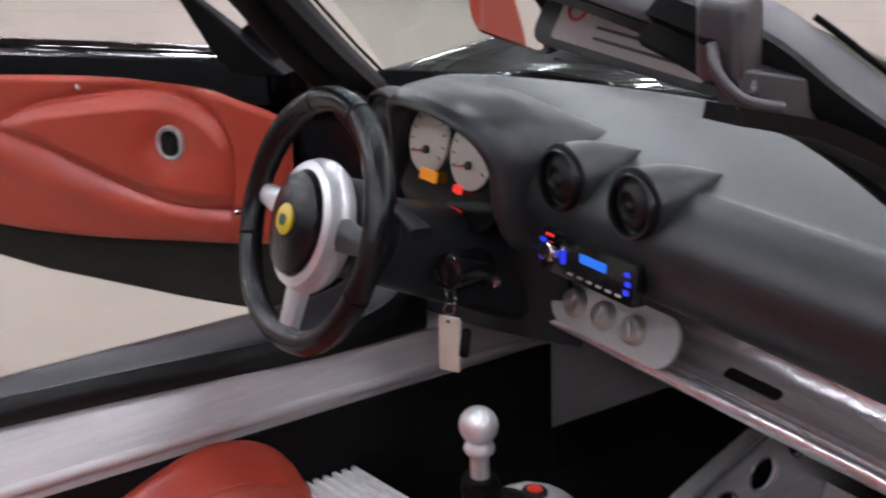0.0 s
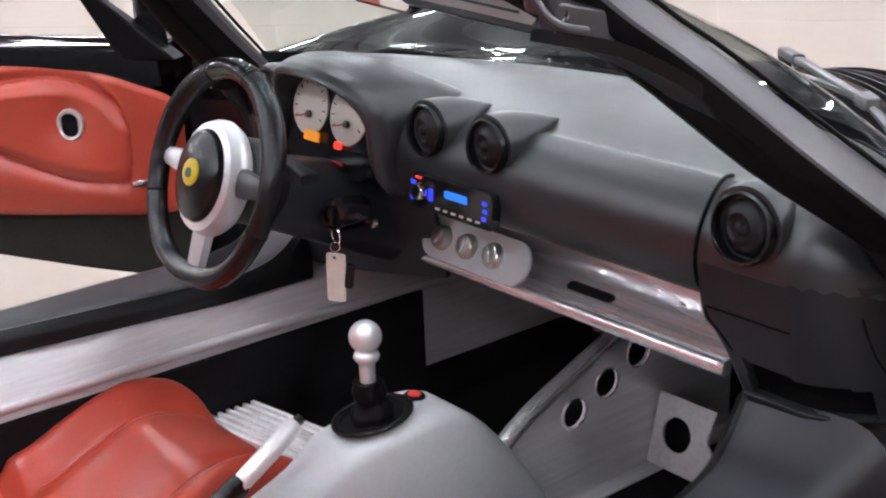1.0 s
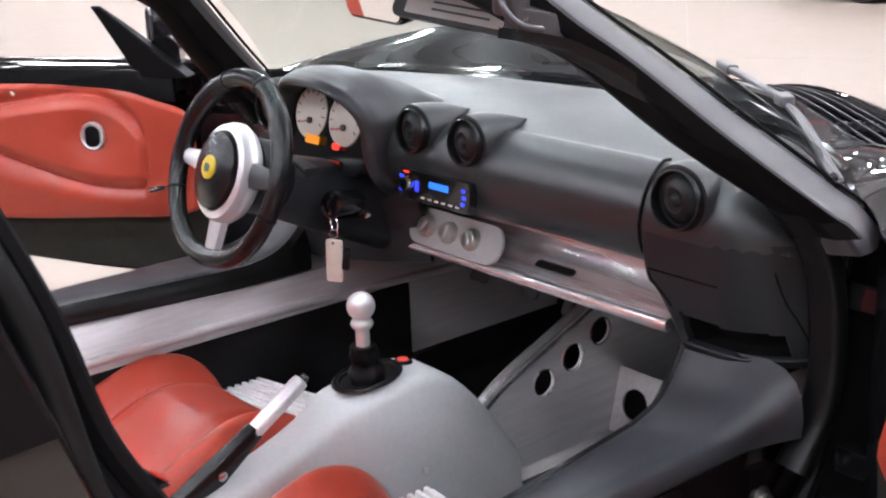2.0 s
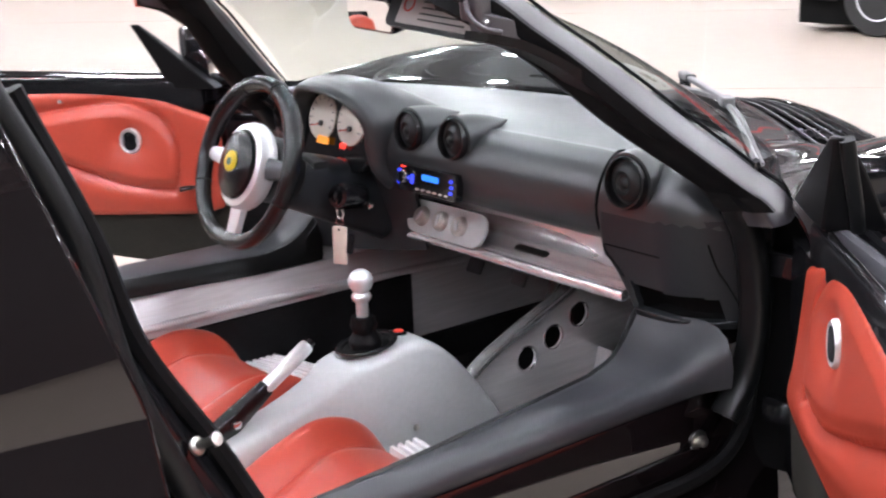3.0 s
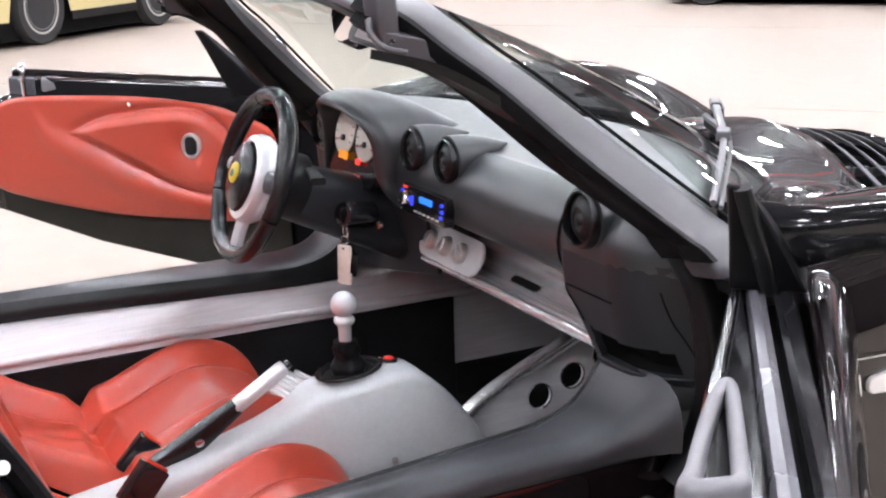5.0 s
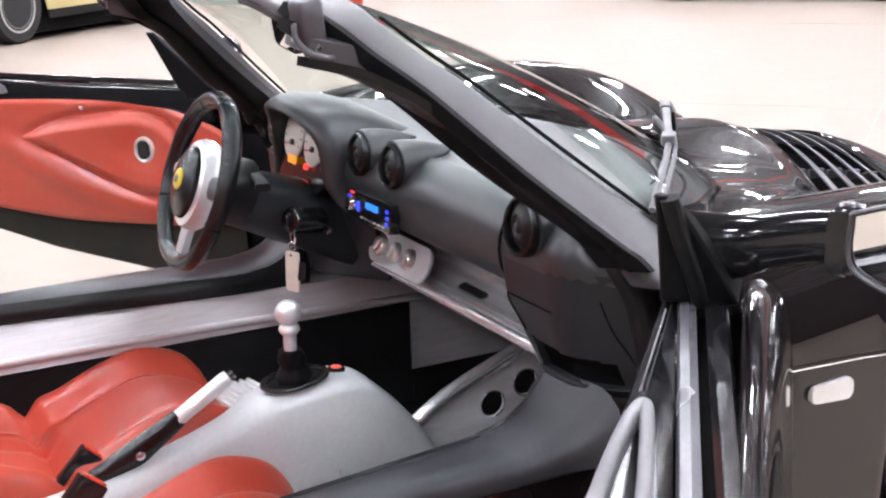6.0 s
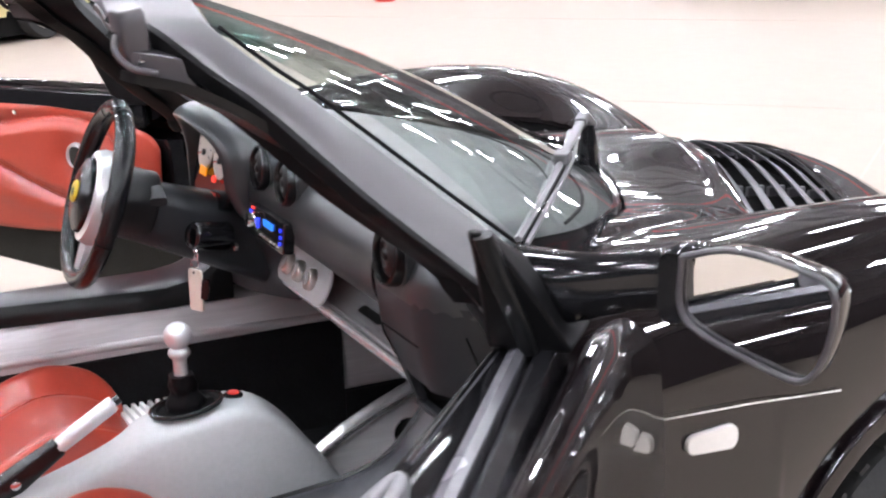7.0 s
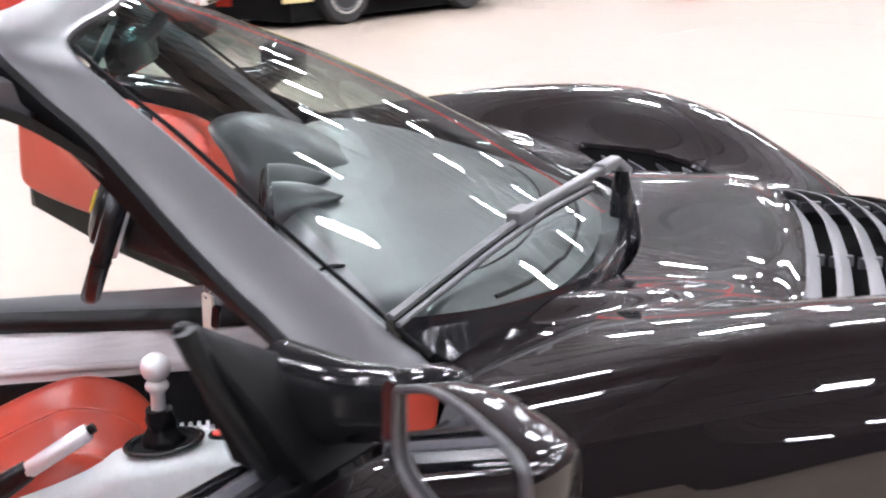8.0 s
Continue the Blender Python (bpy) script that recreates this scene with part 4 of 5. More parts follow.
FOLD_Y, FOLD_X = (-0.9, -0.46, -0.28, -0.1, 0.06, 0.16, 0.2, 0.24), (0.585, 0.572, 0.552, 0.527, 0.504, 0.488, 0.478, 0.47)
SZ = 0.542
for side in (1, -1):
    rail = [[(side * x, y, z) for x, z in ((0.62, 0.14), (0.472, 0.14), (0.472, 0.432 - 0.03 * max(0.0, y)), (0.478, 0.445 - 0.03 * max(0.0, y)), (max(0.495, interp(y, FOLD_Y, FOLD_X) - 0.004), 0.491), (0.62, 0.491))] for y in np.linspace(-0.85, 0.95, 25)]
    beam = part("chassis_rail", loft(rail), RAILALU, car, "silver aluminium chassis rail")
    if side < 0:
        part("kick_carpet", box(*sorted((side * 0.455, side * 0.4718)), 0.4525, 0.929, 0.1825, 0.255), CARPET, beam, "black carpet kick strip")
    # passenger side's forward length is added as shade behind the divider's holes
    part("rail_carpet", box(*sorted((side * 0.462, side * 0.4718)), -0.8, 0.452 if side < 0 else 0.899, 0.171, 0.418 if side < 0 else 0.405), CARPET, beam, "black carpet on the rail")
    rows = []
    for y in np.concatenate((np.linspace(-0.86, 0.02, 20), np.linspace(0.04, 0.232, 22))):
        f = max(interp(y, FOLD_Y, FOLD_X), 0.505 if side < 0 else 0.0)
        e = smooth_curve(y, (-0.9, 0.05, 0.1, 0.14, 0.17, 0.195, 0.215, 0.225, 0.24), (0.0, 0.0, 0.002, 0.008, 0.019, 0.036, 0.055, 0.066, 0.085))
        rows.append([(side * x, y, z) for x, z in ((f + 0.012, 0.49), (f - 0.004, 0.5), (f - 0.002, 0.517 + e), (f + 0.01, 0.53 + e), (f + 0.028, 0.5345 + e), (0.606 + 0.3 * e, SZ + 0.004 + e), (0.622 + 0.4 * e, SZ + 0.001 + 0.97 * e), (0.634 + 0.5 * e, SZ - 0.006 + 0.88 * e), (0.641 + 0.55 * e, SZ - 0.016 + 0.7 * e), (0.643 + 0.58 * e, SZ - 0.022 + 0.45 * e), (0.643 + 0.55 * e, 0.515 + 0.1 * e), (0.636, 0.512), (0.636, 0.44))])
    edge = [[(side * x, r[0][1], z) for x, z in ((abs(r[0][0]) - 0.016, 0.492), (abs(r[0][0]) - 0.021, 0.504), (abs(r[0][0]) - 0.019, r[2][2] + 0.002), (abs(r[0][0]) - 0.008, r[3][2] + 0.003), (abs(r[0][0]) - 0.001, r[3][2] + 0.001), (abs(r[0][0]) - 0.004, 0.492))] for r in rows]
    part("sill_edge", loft(edge), TRIM, car, "black inner edge of the sill cover")
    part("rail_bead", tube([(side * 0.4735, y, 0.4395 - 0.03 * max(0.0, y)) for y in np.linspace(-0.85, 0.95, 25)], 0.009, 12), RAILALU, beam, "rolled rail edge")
    sill = part("sill_cover", loft(rows), VINYL, car, "dark vinyl sill cover")
    side_rows = []
    for y in np.linspace(-0.9, 0.36, 28):
        k = interp(y, (0.0, 0.12, 0.2, 0.3, 0.36), (1.0, 0.85, 0.62, 0.25, 0.15))
        side_rows.append([(side * (x if x < 0.66 else 0.66 + (x - 0.66) * k), y, z) for x, z in ((0.60, 0.505), (0.64, 0.505), (0.645, 0.495), (0.65, 0.43), (0.656, 0.425), (0.66, 0.40), (0.672, 0.385), (0.70, 0.375), (0.76, 0.36), (0.79, 0.34), (0.81, 0.31), (0.82, 0.22), (0.80, 0.15), (0.60, 0.15))])
    part("outer_sill", loft(side_rows), PAINT, car, "glossy black outer sill")
    part("hinge_bolt", lathe([(0.016, 0), (0.016, 0.006), (0.009, 0.008), (0.009, 0.016), (0.006, 0.018), (0, 0.018)], Matrix.Translation((side * 0.647, 0.195, 0.435)) @ pose(0, 0, 0, 0, side * 90), 16), STEEL, car)
    seal = spline([(side * x, y, z) for x, y, z in ((0.655, -0.833, 1.12), (0.66, -0.77, 0.96), (0.667, -0.733, 0.83), (0.672, -0.66, 0.7), (0.677, -0.6, 0.58), (0.68, -0.545, 0.47), (0.685, -0.46, 0.405), (0.685, 0.0, 0.395), (0.685, 0.18, 0.40), (0.68, 0.265, 0.45), (0.668, 0.30, 0.55), (0.655, 0.305, 0.68), (0.645, 0.27, 0.78), (0.65, 0.2, 0.855))], 90)
    part("door_seal", tube(seal, 0.013, 8), RUBBER, car, "black rubber door seal")
    cover = spline([(side * x, y, z) for x, y, z in ((0.70, 0.205, 0.838), (0.697, 0.222, 0.81), (0.694, 0.25, 0.765), (0.69, 0.272, 0.69), (0.687, 0.278, 0.61), (0.682, 0.262, 0.535), (0.676, 0.225, 0.475))], 30)
    part("post_cover", sweep(cover, rounded(0.034, 0.05, 0.014), (1, 0, 0)), TRIM, car, "black trim over the windscreen post foot")
    # inner A-post skin and the shut face behind the wing
    part("door_post", sheet(lambda u, v: (side * (0.64 + 0.17 * u), 0.315 + 0.03 * u, 0.36 + 0.44 * v), 6, 10, 0.006), RUBBER, car)
    for z in (0.46, 0.70):
        part("door_hinge", box(*sorted((side * 0.70, side * 0.79)), 0.285, 0.313, z, z + 0.04), GLOSSBLACK, car, bevel=0.004)

# ---- centre console ----
CY = (-0.62, -0.36, -0.2, -0.11, -0.07, 0.0, 0.06, 0.11, 0.16, 0.21, 0.265)
CT = (0.32, 0.36, 0.40, 0.432, 0.456, 0.467, 0.473, 0.469, 0.435, 0.375, 0.29)
CW = (0.045, 0.045, 0.047, 0.05, 0.058, 0.062, 0.062, 0.06, 0.066, 0.074, 0.082)
rows = []
for y in np.linspace(-0.62, 0.265, 40):
    t, w = smooth_curve(y, CY, CT), interp(y, CY, CW)
    lean = interp(y, (-0.62, -0.1, 0.0, 0.265), (0.012, 0.02, 0.03, 0.02))
    rows.append([(x, y, z) for x, z in ((-w - lean, 0.17), (-w - lean * 0.4, t - 0.09), (-w, t - 0.02), (-w + 0.008, t - 0.006), (-w + 0.024, t), (w - 0.024, t), (w - 0.008, t - 0.006), (w, t - 0.02), (w + lean * 0.4, t - 0.09), (w + lean, 0.17))])
console = part("centre_console", loft(rows), CONSOLE, car, "silver grey painted centre tunnel")
part("console_screw", lathe([(0.0065, 0), (0.0065, 0.002), (0.004, 0.004), (0, 0.004)], Matrix.Translation((0.083, 0.052, 0.318)) @ pose(0, 0, 0, 0, 86), 12), STEEL, console)
button = part("start_button", lathe([(0.017, 0.0), (0.017, 0.006), (0.014, 0.009), (0.012, 0.009)], Matrix.Translation((-0.012, 0.088, 0.469)) @ pose(0, 0, 0, -4), 24), BLACKHIDE, console)
part("button_cap", lathe([(0.0105, 0.0), (0.0105, 0.009), (0.009, 0.011), (0, 0.0115)], Matrix.Translation((-0.012, 0.088, 0.469)) @ pose(0, 0, 0, -4), 20), REDDIM, button, "red push button")

gear = part("gear_lever", lathe([(0.012, 0.50), (0.0115, 0.512), (0.0115, 0.556), (0.012, 0.56), (0.017, 0.565), (0.019, 0.57), (0.017, 0.576), (0.012, 0.579), (0.011, 0.583)], None, 24), SILVER, car, "aluminium gear lever with a ball knob")
part("gear_knob", lathe([(0.0235 * math.sin(a), 0.600 - 0.0235 * math.cos(a)) for a in np.linspace(0.35, math.pi, 20)], None, 32), SILVER, gear, "polished aluminium ball")
boot = []
for k, t in enumerate(np.linspace(0, 1, 18)):
    r = 0.0205 + 0.013 * (1 - t) ** 2.2 + 0.004 * bump_at(t, 0.3, 0.1) - 0.0025 * bump_at(t, 0.55, 0.07) + 0.002 * bump_at(t, 0.75, 0.08)
    boot.append([((r * (1 + 0.09 * math.sin(3 * a + 4 * t) + 0.05 * math.sin(7 * a - 9 * t)) * math.cos(a)), 0.006 * (1 - t) + 1.05 * r * (1 + 0.08 * math.sin(4 * a + 5 * t)) * math.sin(a), 0.462 + 0.07 * t + 0.004 * math.sin(2 * a) * (1 - t)) for a in np.linspace(0, 2 * math.pi, 36, endpoint=False)])
part("gear_gaiter", loft(boot), RUBBER, gear, "black leather gaiter")
part("gaiter_base", lathe([(0.047, 0.0), (0.046, 0.004), (0.041, 0.004), (0.038, 0.0), (0.03, 0.001), (0.0, 0.002)], Matrix.Translation((0, 0.004, 0.4735)) @ pose(0, 0, 0, 6), 32, 1.26), GAPSHADE, gear)
part("gaiter_ring", tube([(0.047 * math.cos(a), 0.004 + 0.06 * math.sin(a), 0.4765 + 0.105 * 0.06 * math.sin(a)) for a in np.linspace(0, 2 * math.pi, 36, endpoint=False)], 0.004, 8, round_trip=True), BLACKHIDE, gear)

# handbrake
h0, h1 = Vector((-0.012, -0.285, 0.395)), Vector((-0.022, -0.108, 0.497))
hb = part("handbrake", sweep([tuple(h0 + Vector((0, -0.09, -0.045))), tuple(h0), tuple(h0.lerp(h1, 0.45))], rounded(0.03, 0.046, 0.012), scales=[0.9, 1.0, 0.72]), BLACKHIDE, car, "handbrake with a black base and aluminium grip")
part("handbrake_grip", sweep([tuple(h0.lerp(h1, t)) for t in (0.43, 0.47, 0.7, 0.95, 0.985)], circle(0.0145, 18), scales=[0.8, 0.95, 1.0, 1.0, 0.9]), SILVER, hb, "aluminium grip")
part("release_button", sweep([tuple(h0.lerp(h1, 0.98)), tuple(h0.lerp(h1, 1.04))], circle(0.008, 12)), BLACKHIDE, hb)
part("pivot_bolt", lathe([(0.008, 0), (0.008, 0.006), (0.004, 0.008), (0, 0.008)], Matrix.Translation((0.004, -0.282, 0.398)) @ pose(0, 0, 0, 0, 90), 14), CHROME, hb)

# divider with lightening holes, footrest
divider_m = Matrix(((0, 0, 1, -0.004), (1, 0, 0, 0), (0, 1, 0, 0), (0, 0, 0, 1)))
divider = part("footwell_divider", pierced([(0.23, 0.19), (0.23, 0.335), (0.26, 0.368), (0.62, 0.512), (0.80, 0.512), (0.80, 0.19)], [(0.402, 0.344, 0.026), (0.478, 0.374, 0.026), (0.553, 0.407, 0.026)], 0.006, divider_m), ALUDULL, car, "aluminium divider with round holes")
part("divider_flange", sweep(spline([(0.012, 0.225, 0.342), (0.012, 0.3, 0.386), (0.012, 0.45, 0.448), (0.012, 0.62, 0.52)], 20), circle(0.015, 14), (0, -0.4, 1)), ALU, divider)
for y, z in ((0.402, 0.344), (0.478, 0.374), (0.553, 0.407)):
    part("hole_lip", tube([(0.003, y + 0.027 * math.cos(a), z + 0.027 * math.sin(a)) for a in np.linspace(0, 2 * math.pi, 24, endpoint=False)], 0.0022, 6, (1, 0, 0), True), ALU, divider)
part("footrest", pierced([(0.0, 0.0), (0.105, 0.0), (0.13, 0.03), (0.13, 0.06), (0.115, 0.075), (0.125, 0.13), (0.0, 0.13)], [(0.052, 0.065, 0.031)], 0.004, Matrix.Translation((0.008, 0.575, 0.195)) @ pose(0, 0, 0, 75)), ALUDULL, car, "aluminium footrest plate with a hole")
# added near-black plate that paints the shade seen through the footrest's hole
part("footrest_hole_shade", slab(rounded(0.08, 0.08, 0.03), 0.002, Matrix.Translation((0.008, 0.585, 0.195)) @ pose(0, 0, 0, 75) @ pose(0.052, 0.065, -0.006)), GAPSHADE, car)
for x, w, h in ((-0.355, 0.05, 0.036), (-0.2, 0.045, 0.032), (-0.092, 0.018, 0.05)):
    pedal = part("pedal", sweep(spline([(x, 0.66, 0.565), (x, 0.61, 0.5), (x + 0.004, 0.566, 0.445)], 8), rounded(0.014, 0.008, 0.003), (1, 0, 0)), STEEL, car, "zinc pedal arm in the footwell")
    part("pedal_pad", slab(rounded(w, h, 0.005), 0.008, Matrix.Translation((x + 0.004, 0.562, 0.438)) @ pose(0, 0, 0, 62)), WIPER, pedal, "worn grey pedal pad")
part("cross_brace", sweep([(-0.2, 0.62, 0.55), (0.45, 0.62, 0.55)], rounded(0.03, 0.07, 0.01)), ALUDULL, car)


# ---- seats ----
def seat(side):
    cx = 0.275 * side

    def cushion(u, v):
        half = 0.222 if side < 0 else 0.205
        x = (2 * u - 1) * half
        deep = 0.61 if side < 0 else 0.575
        y = -0.64 + deep * v + (0.016 if side > 0 else 0.0)
        top = smooth_curve(-0.64 + 0.575 * v, (-0.62, -0.5, -0.38, -0.28, -0.2, -0.14, -0.1, -0.07, -0.05), (0.32, 0.328, 0.36, 0.395, 0.412, 0.4, 0.374, 0.33, 0.27))
        a = abs(x) / half
        rear_k = max(0.0, min(1.0, (-0.2 - y) / 0.2))
        z = top - (0.045 * rear_k) * (1 - a * a) + 0.026 * bump_at(a, 0.8, 0.17) - 0.009 * bump_at(a + 0.25 * (y + 0.3), 0.54, 0.08) + 0.004 * math.sin(9 * y + 5 * x) * math.sin(14 * x + 2) + 0.0016 * math.sin(60 * x + 25 * y) * bump_at(a, 0.62, 0.2) * bump_at(y, -0.3, 0.1)
        z -= 0.006 * bump_at(y, -0.385 + 0.04 * x, 0.016) * (a < 0.6)
        z -= 0.029 if side > 0 else 0.01
        joint = -0.385 - 0.02 * a * a
        z -= 0.014 * bump_at(y, joint, 0.018) * (1.0 + 0.8 * a * a)
        z += 0.85 * max(0.0, joint - y) * (0.45 + 0.55 * a * a) + 0.006 * bump_at(y, joint + 0.03, 0.02)
        z -= 0.005 * bump_at(a + 0.8 * (y + 0.42), 0.3, 0.05) * (y < -0.36)
        z -= 0.16 * max(0, a - 0.84) ** 1.0 + 1.9 * max(0, a - 0.9) ** 1.6
        return (cx + x, y, z)

    def backrest(u, v):
        x = (2 * u - 1) * (0.215 - 0.04 * v)
        a = abs(2 * u - 1)
        wing = 0.075 * bump_at(a, 0.82, 0.2) * (1 - 0.6 * v)
        y = -0.625 - 0.18 * v + wing - 0.008 * bump_at(a, 0.58, 0.035) - 0.22 * max(0, a - 0.9) ** 1.2
        z = 0.33 + 0.6 * v - 0.09 * max(0, a - 0.5) * (v > 0.6) * (v - 0.6) * 4
        return (cx + x, y, z)

    name = "driver_seat" if side < 0 else "passenger_seat"
    base = part(name, box(cx - 0.19, cx + 0.19, -0.62, -0.10, 0.178, 0.27), BLACKHIDE, car, "red leather bucket seat")
    part("seat_cushion", sheet(cushion, 56, 48, 0.02), RED, base, "red leather cushion")
    part("seat_back", sheet(backrest, 48, 30, 0.03), RED, base, "red leather backrest")
    for q in (-1, 1):
        seam = []
        for k in range(20):
            y = -0.6 + 0.47 * k / 19
            a = 0.54 - 0.25 * (y + 0.3)
            p = cushion(0.5 + q * a / 2, (y + 0.64) / (0.61 if side < 0 else 0.575))
            seam.append((p[0], p[1], p[2] + 0.001))
        part("seat_seam", tube(seam, 0.0013, 6), SEAM, base)


seat(-1)
seat(1)

# belts
for side, q in ((-1, (-0.09, -0.338, 0.379)), (1, (0.068, -0.374, 0.4))):
    buckle_m = Matrix.Translation(q) @ pose(0, 0, 0, -42, 0, 8 * side)
    buckle = part("belt_buckle", slab(rounded(0.026, 0.056, 0.007), 0.075, buckle_m @ pose(0, 0, -0.075)), GLOSSBLACK, car, "black belt buckle with a red button", bevel=0.002)
    part("buckle_button", slab(rounded(0.018, 0.044, 0.004), 0.004, buckle_m), material("buckle_red_%d" % side, (0.6, 0.05, 0.02), 0.4), buckle)
    part("buckle_strap", sweep([tuple(buckle_m @ Vector((0, 0, -0.07))), tuple(buckle_m @ Vector((0, -0.01, -0.16)))], rounded(0.012, 0.03, 0.004), (0, 1, 0)), WEB, buckle)
    part("seat_belt", sweep(spline([(side * 0.56, -0.80, 0.95), (side * 0.60, -0.70, 0.78), (side * 0.605, -0.62, 0.63), (side * 0.585, -0.55, 0.50)], 16), rounded(0.006, 0.046, 0.002), (1, 0, 0)), WEB, car, "black belt webbing")

# ---- rear body ----
def lean(z):
    """How far the door shut stands forward of the straight line, higher up."""
    return 0.032 * min(1.0, max(0.0, (z - 0.84) / 0.16))


for side in (1, -1):
    def quarter(u, v):
        """The skin behind the door, from the shut line to the tail."""
        edge = interp(v, (0, 0.3, 0.6, 0.8, 1.0), (-0.66, -0.72, -0.785, -0.78, -0.785))
        y = edge + (-2.02 - edge) * u
        z = 0.22 + v * (0.80 + 0.06 * math.sin(math.pi * u) - 0.12 * u - 0.22)
        x = (0.872 - 0.03 * ((0.35 - v) / 0.35) ** 2 if v < 0.35 else 0.872 - 0.087 * ((v - 0.35) / 0.65) ** 1.1) - 0.06 * u * u - 0.11 * u ** 6
        d = y + 1.33
        if z < 0.3 + 0.36 and abs(d) < 0.36:
            z = max(z, min(0.3 + math.sqrt(0.36 ** 2 - d * d), 0.9))
        return (side * x, y, z)
    part("rear_quarter", sheet(quarter, 50, 30, 0.004 * side), PAINT, car, "glossy black rear quarter")

    def buttress(u, v):
        """The sloping side of the rear cover, up to the roll hoop."""
        edge = -0.785 - 0.1 * v
        y = edge + (-2.0 - edge) * u
        top = 1.14 - 0.36 * u ** 1.3
        z = 0.80 + (top - 0.80) * v
        return (side * (0.785 - 0.08 * v ** 1.5 - 0.3 * max(0, v - 0.9) - 0.1 * u * u), y, z)
    rim = [quarter(0, v) for v in np.linspace(0.1, 1, 18)] + [buttress(0, v) for v in np.linspace(0.06, 0.9, 14)]
    part("quarter_roll", tube([(x - side * 0.007, y - 0.004, z) for x, y, z in rim], 0.011, 10), PAINT, car, "rolled edge of the rear quarter")
    part("buttress_cap", sheet(lambda u, v: (side * (0.68 - 0.1 * u * u - 0.16 * v), -0.885 - 1.11 * u, 1.138 - 0.36 * u ** 1.3 - 0.1 * v * v), 20, 6, 0.004), PAINT, car)
    part("rear_buttress", sheet(buttress, 30, 16, 0.004 * side), PAINT, car)
    shut = []
    for z in np.linspace(0.36, 1.15, 26):
        yi = interp(z, (0.36, 0.5, 0.595, 0.69, 0.766, 0.833, 0.913, 0.98, 1.06, 1.15), (-0.52, -0.575, -0.61, -0.665, -0.703, -0.742, -0.785, -0.81, -0.845, -0.89))
        yq = interp(z, (0.36, 0.55, 0.75, 0.85, 0.93, 1.05, 1.15), (-0.65, -0.745, -0.80, -0.822, -0.838, -0.88, -0.92))
        xo = interp(z, (0.36, 0.6, 0.74, 0.8, 0.9, 1.05, 1.15), (0.80, 0.80, 0.79, 0.77, 0.75, 0.725, 0.70))
        yi, yq = yi + lean(z), yq + lean(z)
        shut.append([(side * x, y, z) for x, y in ((0.60, yi - 0.012), (0.655, yi), (0.672, yi - 0.004), (0.69, yi - 0.03), (0.70, yi - 0.065), (min(0.735, xo - 0.02), (yi + yq) / 2 - 0.05), (xo - 0.012, yq - 0.012), (xo, yq - 0.006), (xo - 0.01, yq - 0.05), (0.50, yq - 0.12))])
    part("shut_post", loft(shut), GLOSSBLACK, car, "black door shut post")
    lip = spline([(side * (0.722 - 0.1 * max(0, z - 0.8)), y + lean(z), z) for y, z in ((-0.595, 0.40), (-0.66, 0.55), (-0.72, 0.68), (-0.775, 0.82), (-0.835, 0.98), (-0.9, 1.13))], 24)
    part("post_gasket", tube(lip, 0.016, 10), TRIM, car, "thick black gasket on the shut post")
    part("door_striker", lathe([(0.011, 0), (0.011, 0.003), (0.0055, 0.005), (0.0055, 0.03), (0.008, 0.032), (0.008, 0.036), (0, 0.037)], Matrix.Translation((side * 0.69, -0.688, 0.708)) @ pose(0, 0, 0, -18, 62 * side, 0), 16), STEEL, car, "zinc door striker pin")
part("engine_cover", sheet(lambda u, v: ((2 * u - 1) * (0.56 - 0.02 * v), -0.9 - (1.1 + 0.12 * (1 - (2 * u - 1) ** 4)) * v, 1.03 - 0.275 * v ** 1.3 - 0.05 * (1 - 0.6 * v) * (2 * u - 1) ** 2), 20, 20, 0.004), PAINT, car)
part("roll_hoop", tube(spline([(-0.56, -0.84, 0.6), (-0.54, -0.86, 0.98), (-0.42, -0.87, 1.06), (0.0, -0.87, 1.08), (0.42, -0.87, 1.06), (0.54, -0.86, 0.98), (0.56, -0.84, 0.6)], 40), 0.022, 12, (0, 1, 0)), TRIM, car)
part("tail_panel", sheet(lambda u, v: ((2 * u - 1) * (0.66 + 0.04 * math.sin(math.pi * v)), -2.0 - 0.12 * (1 - (2 * u - 1) ** 4) - 0.05 * math.sin(math.pi * v), 0.22 + 0.535 * v), 24, 14, 0.004), PAINT, car)


# ---- doors ----
TH = 49.4
HX, HY = 0.80, 0.219


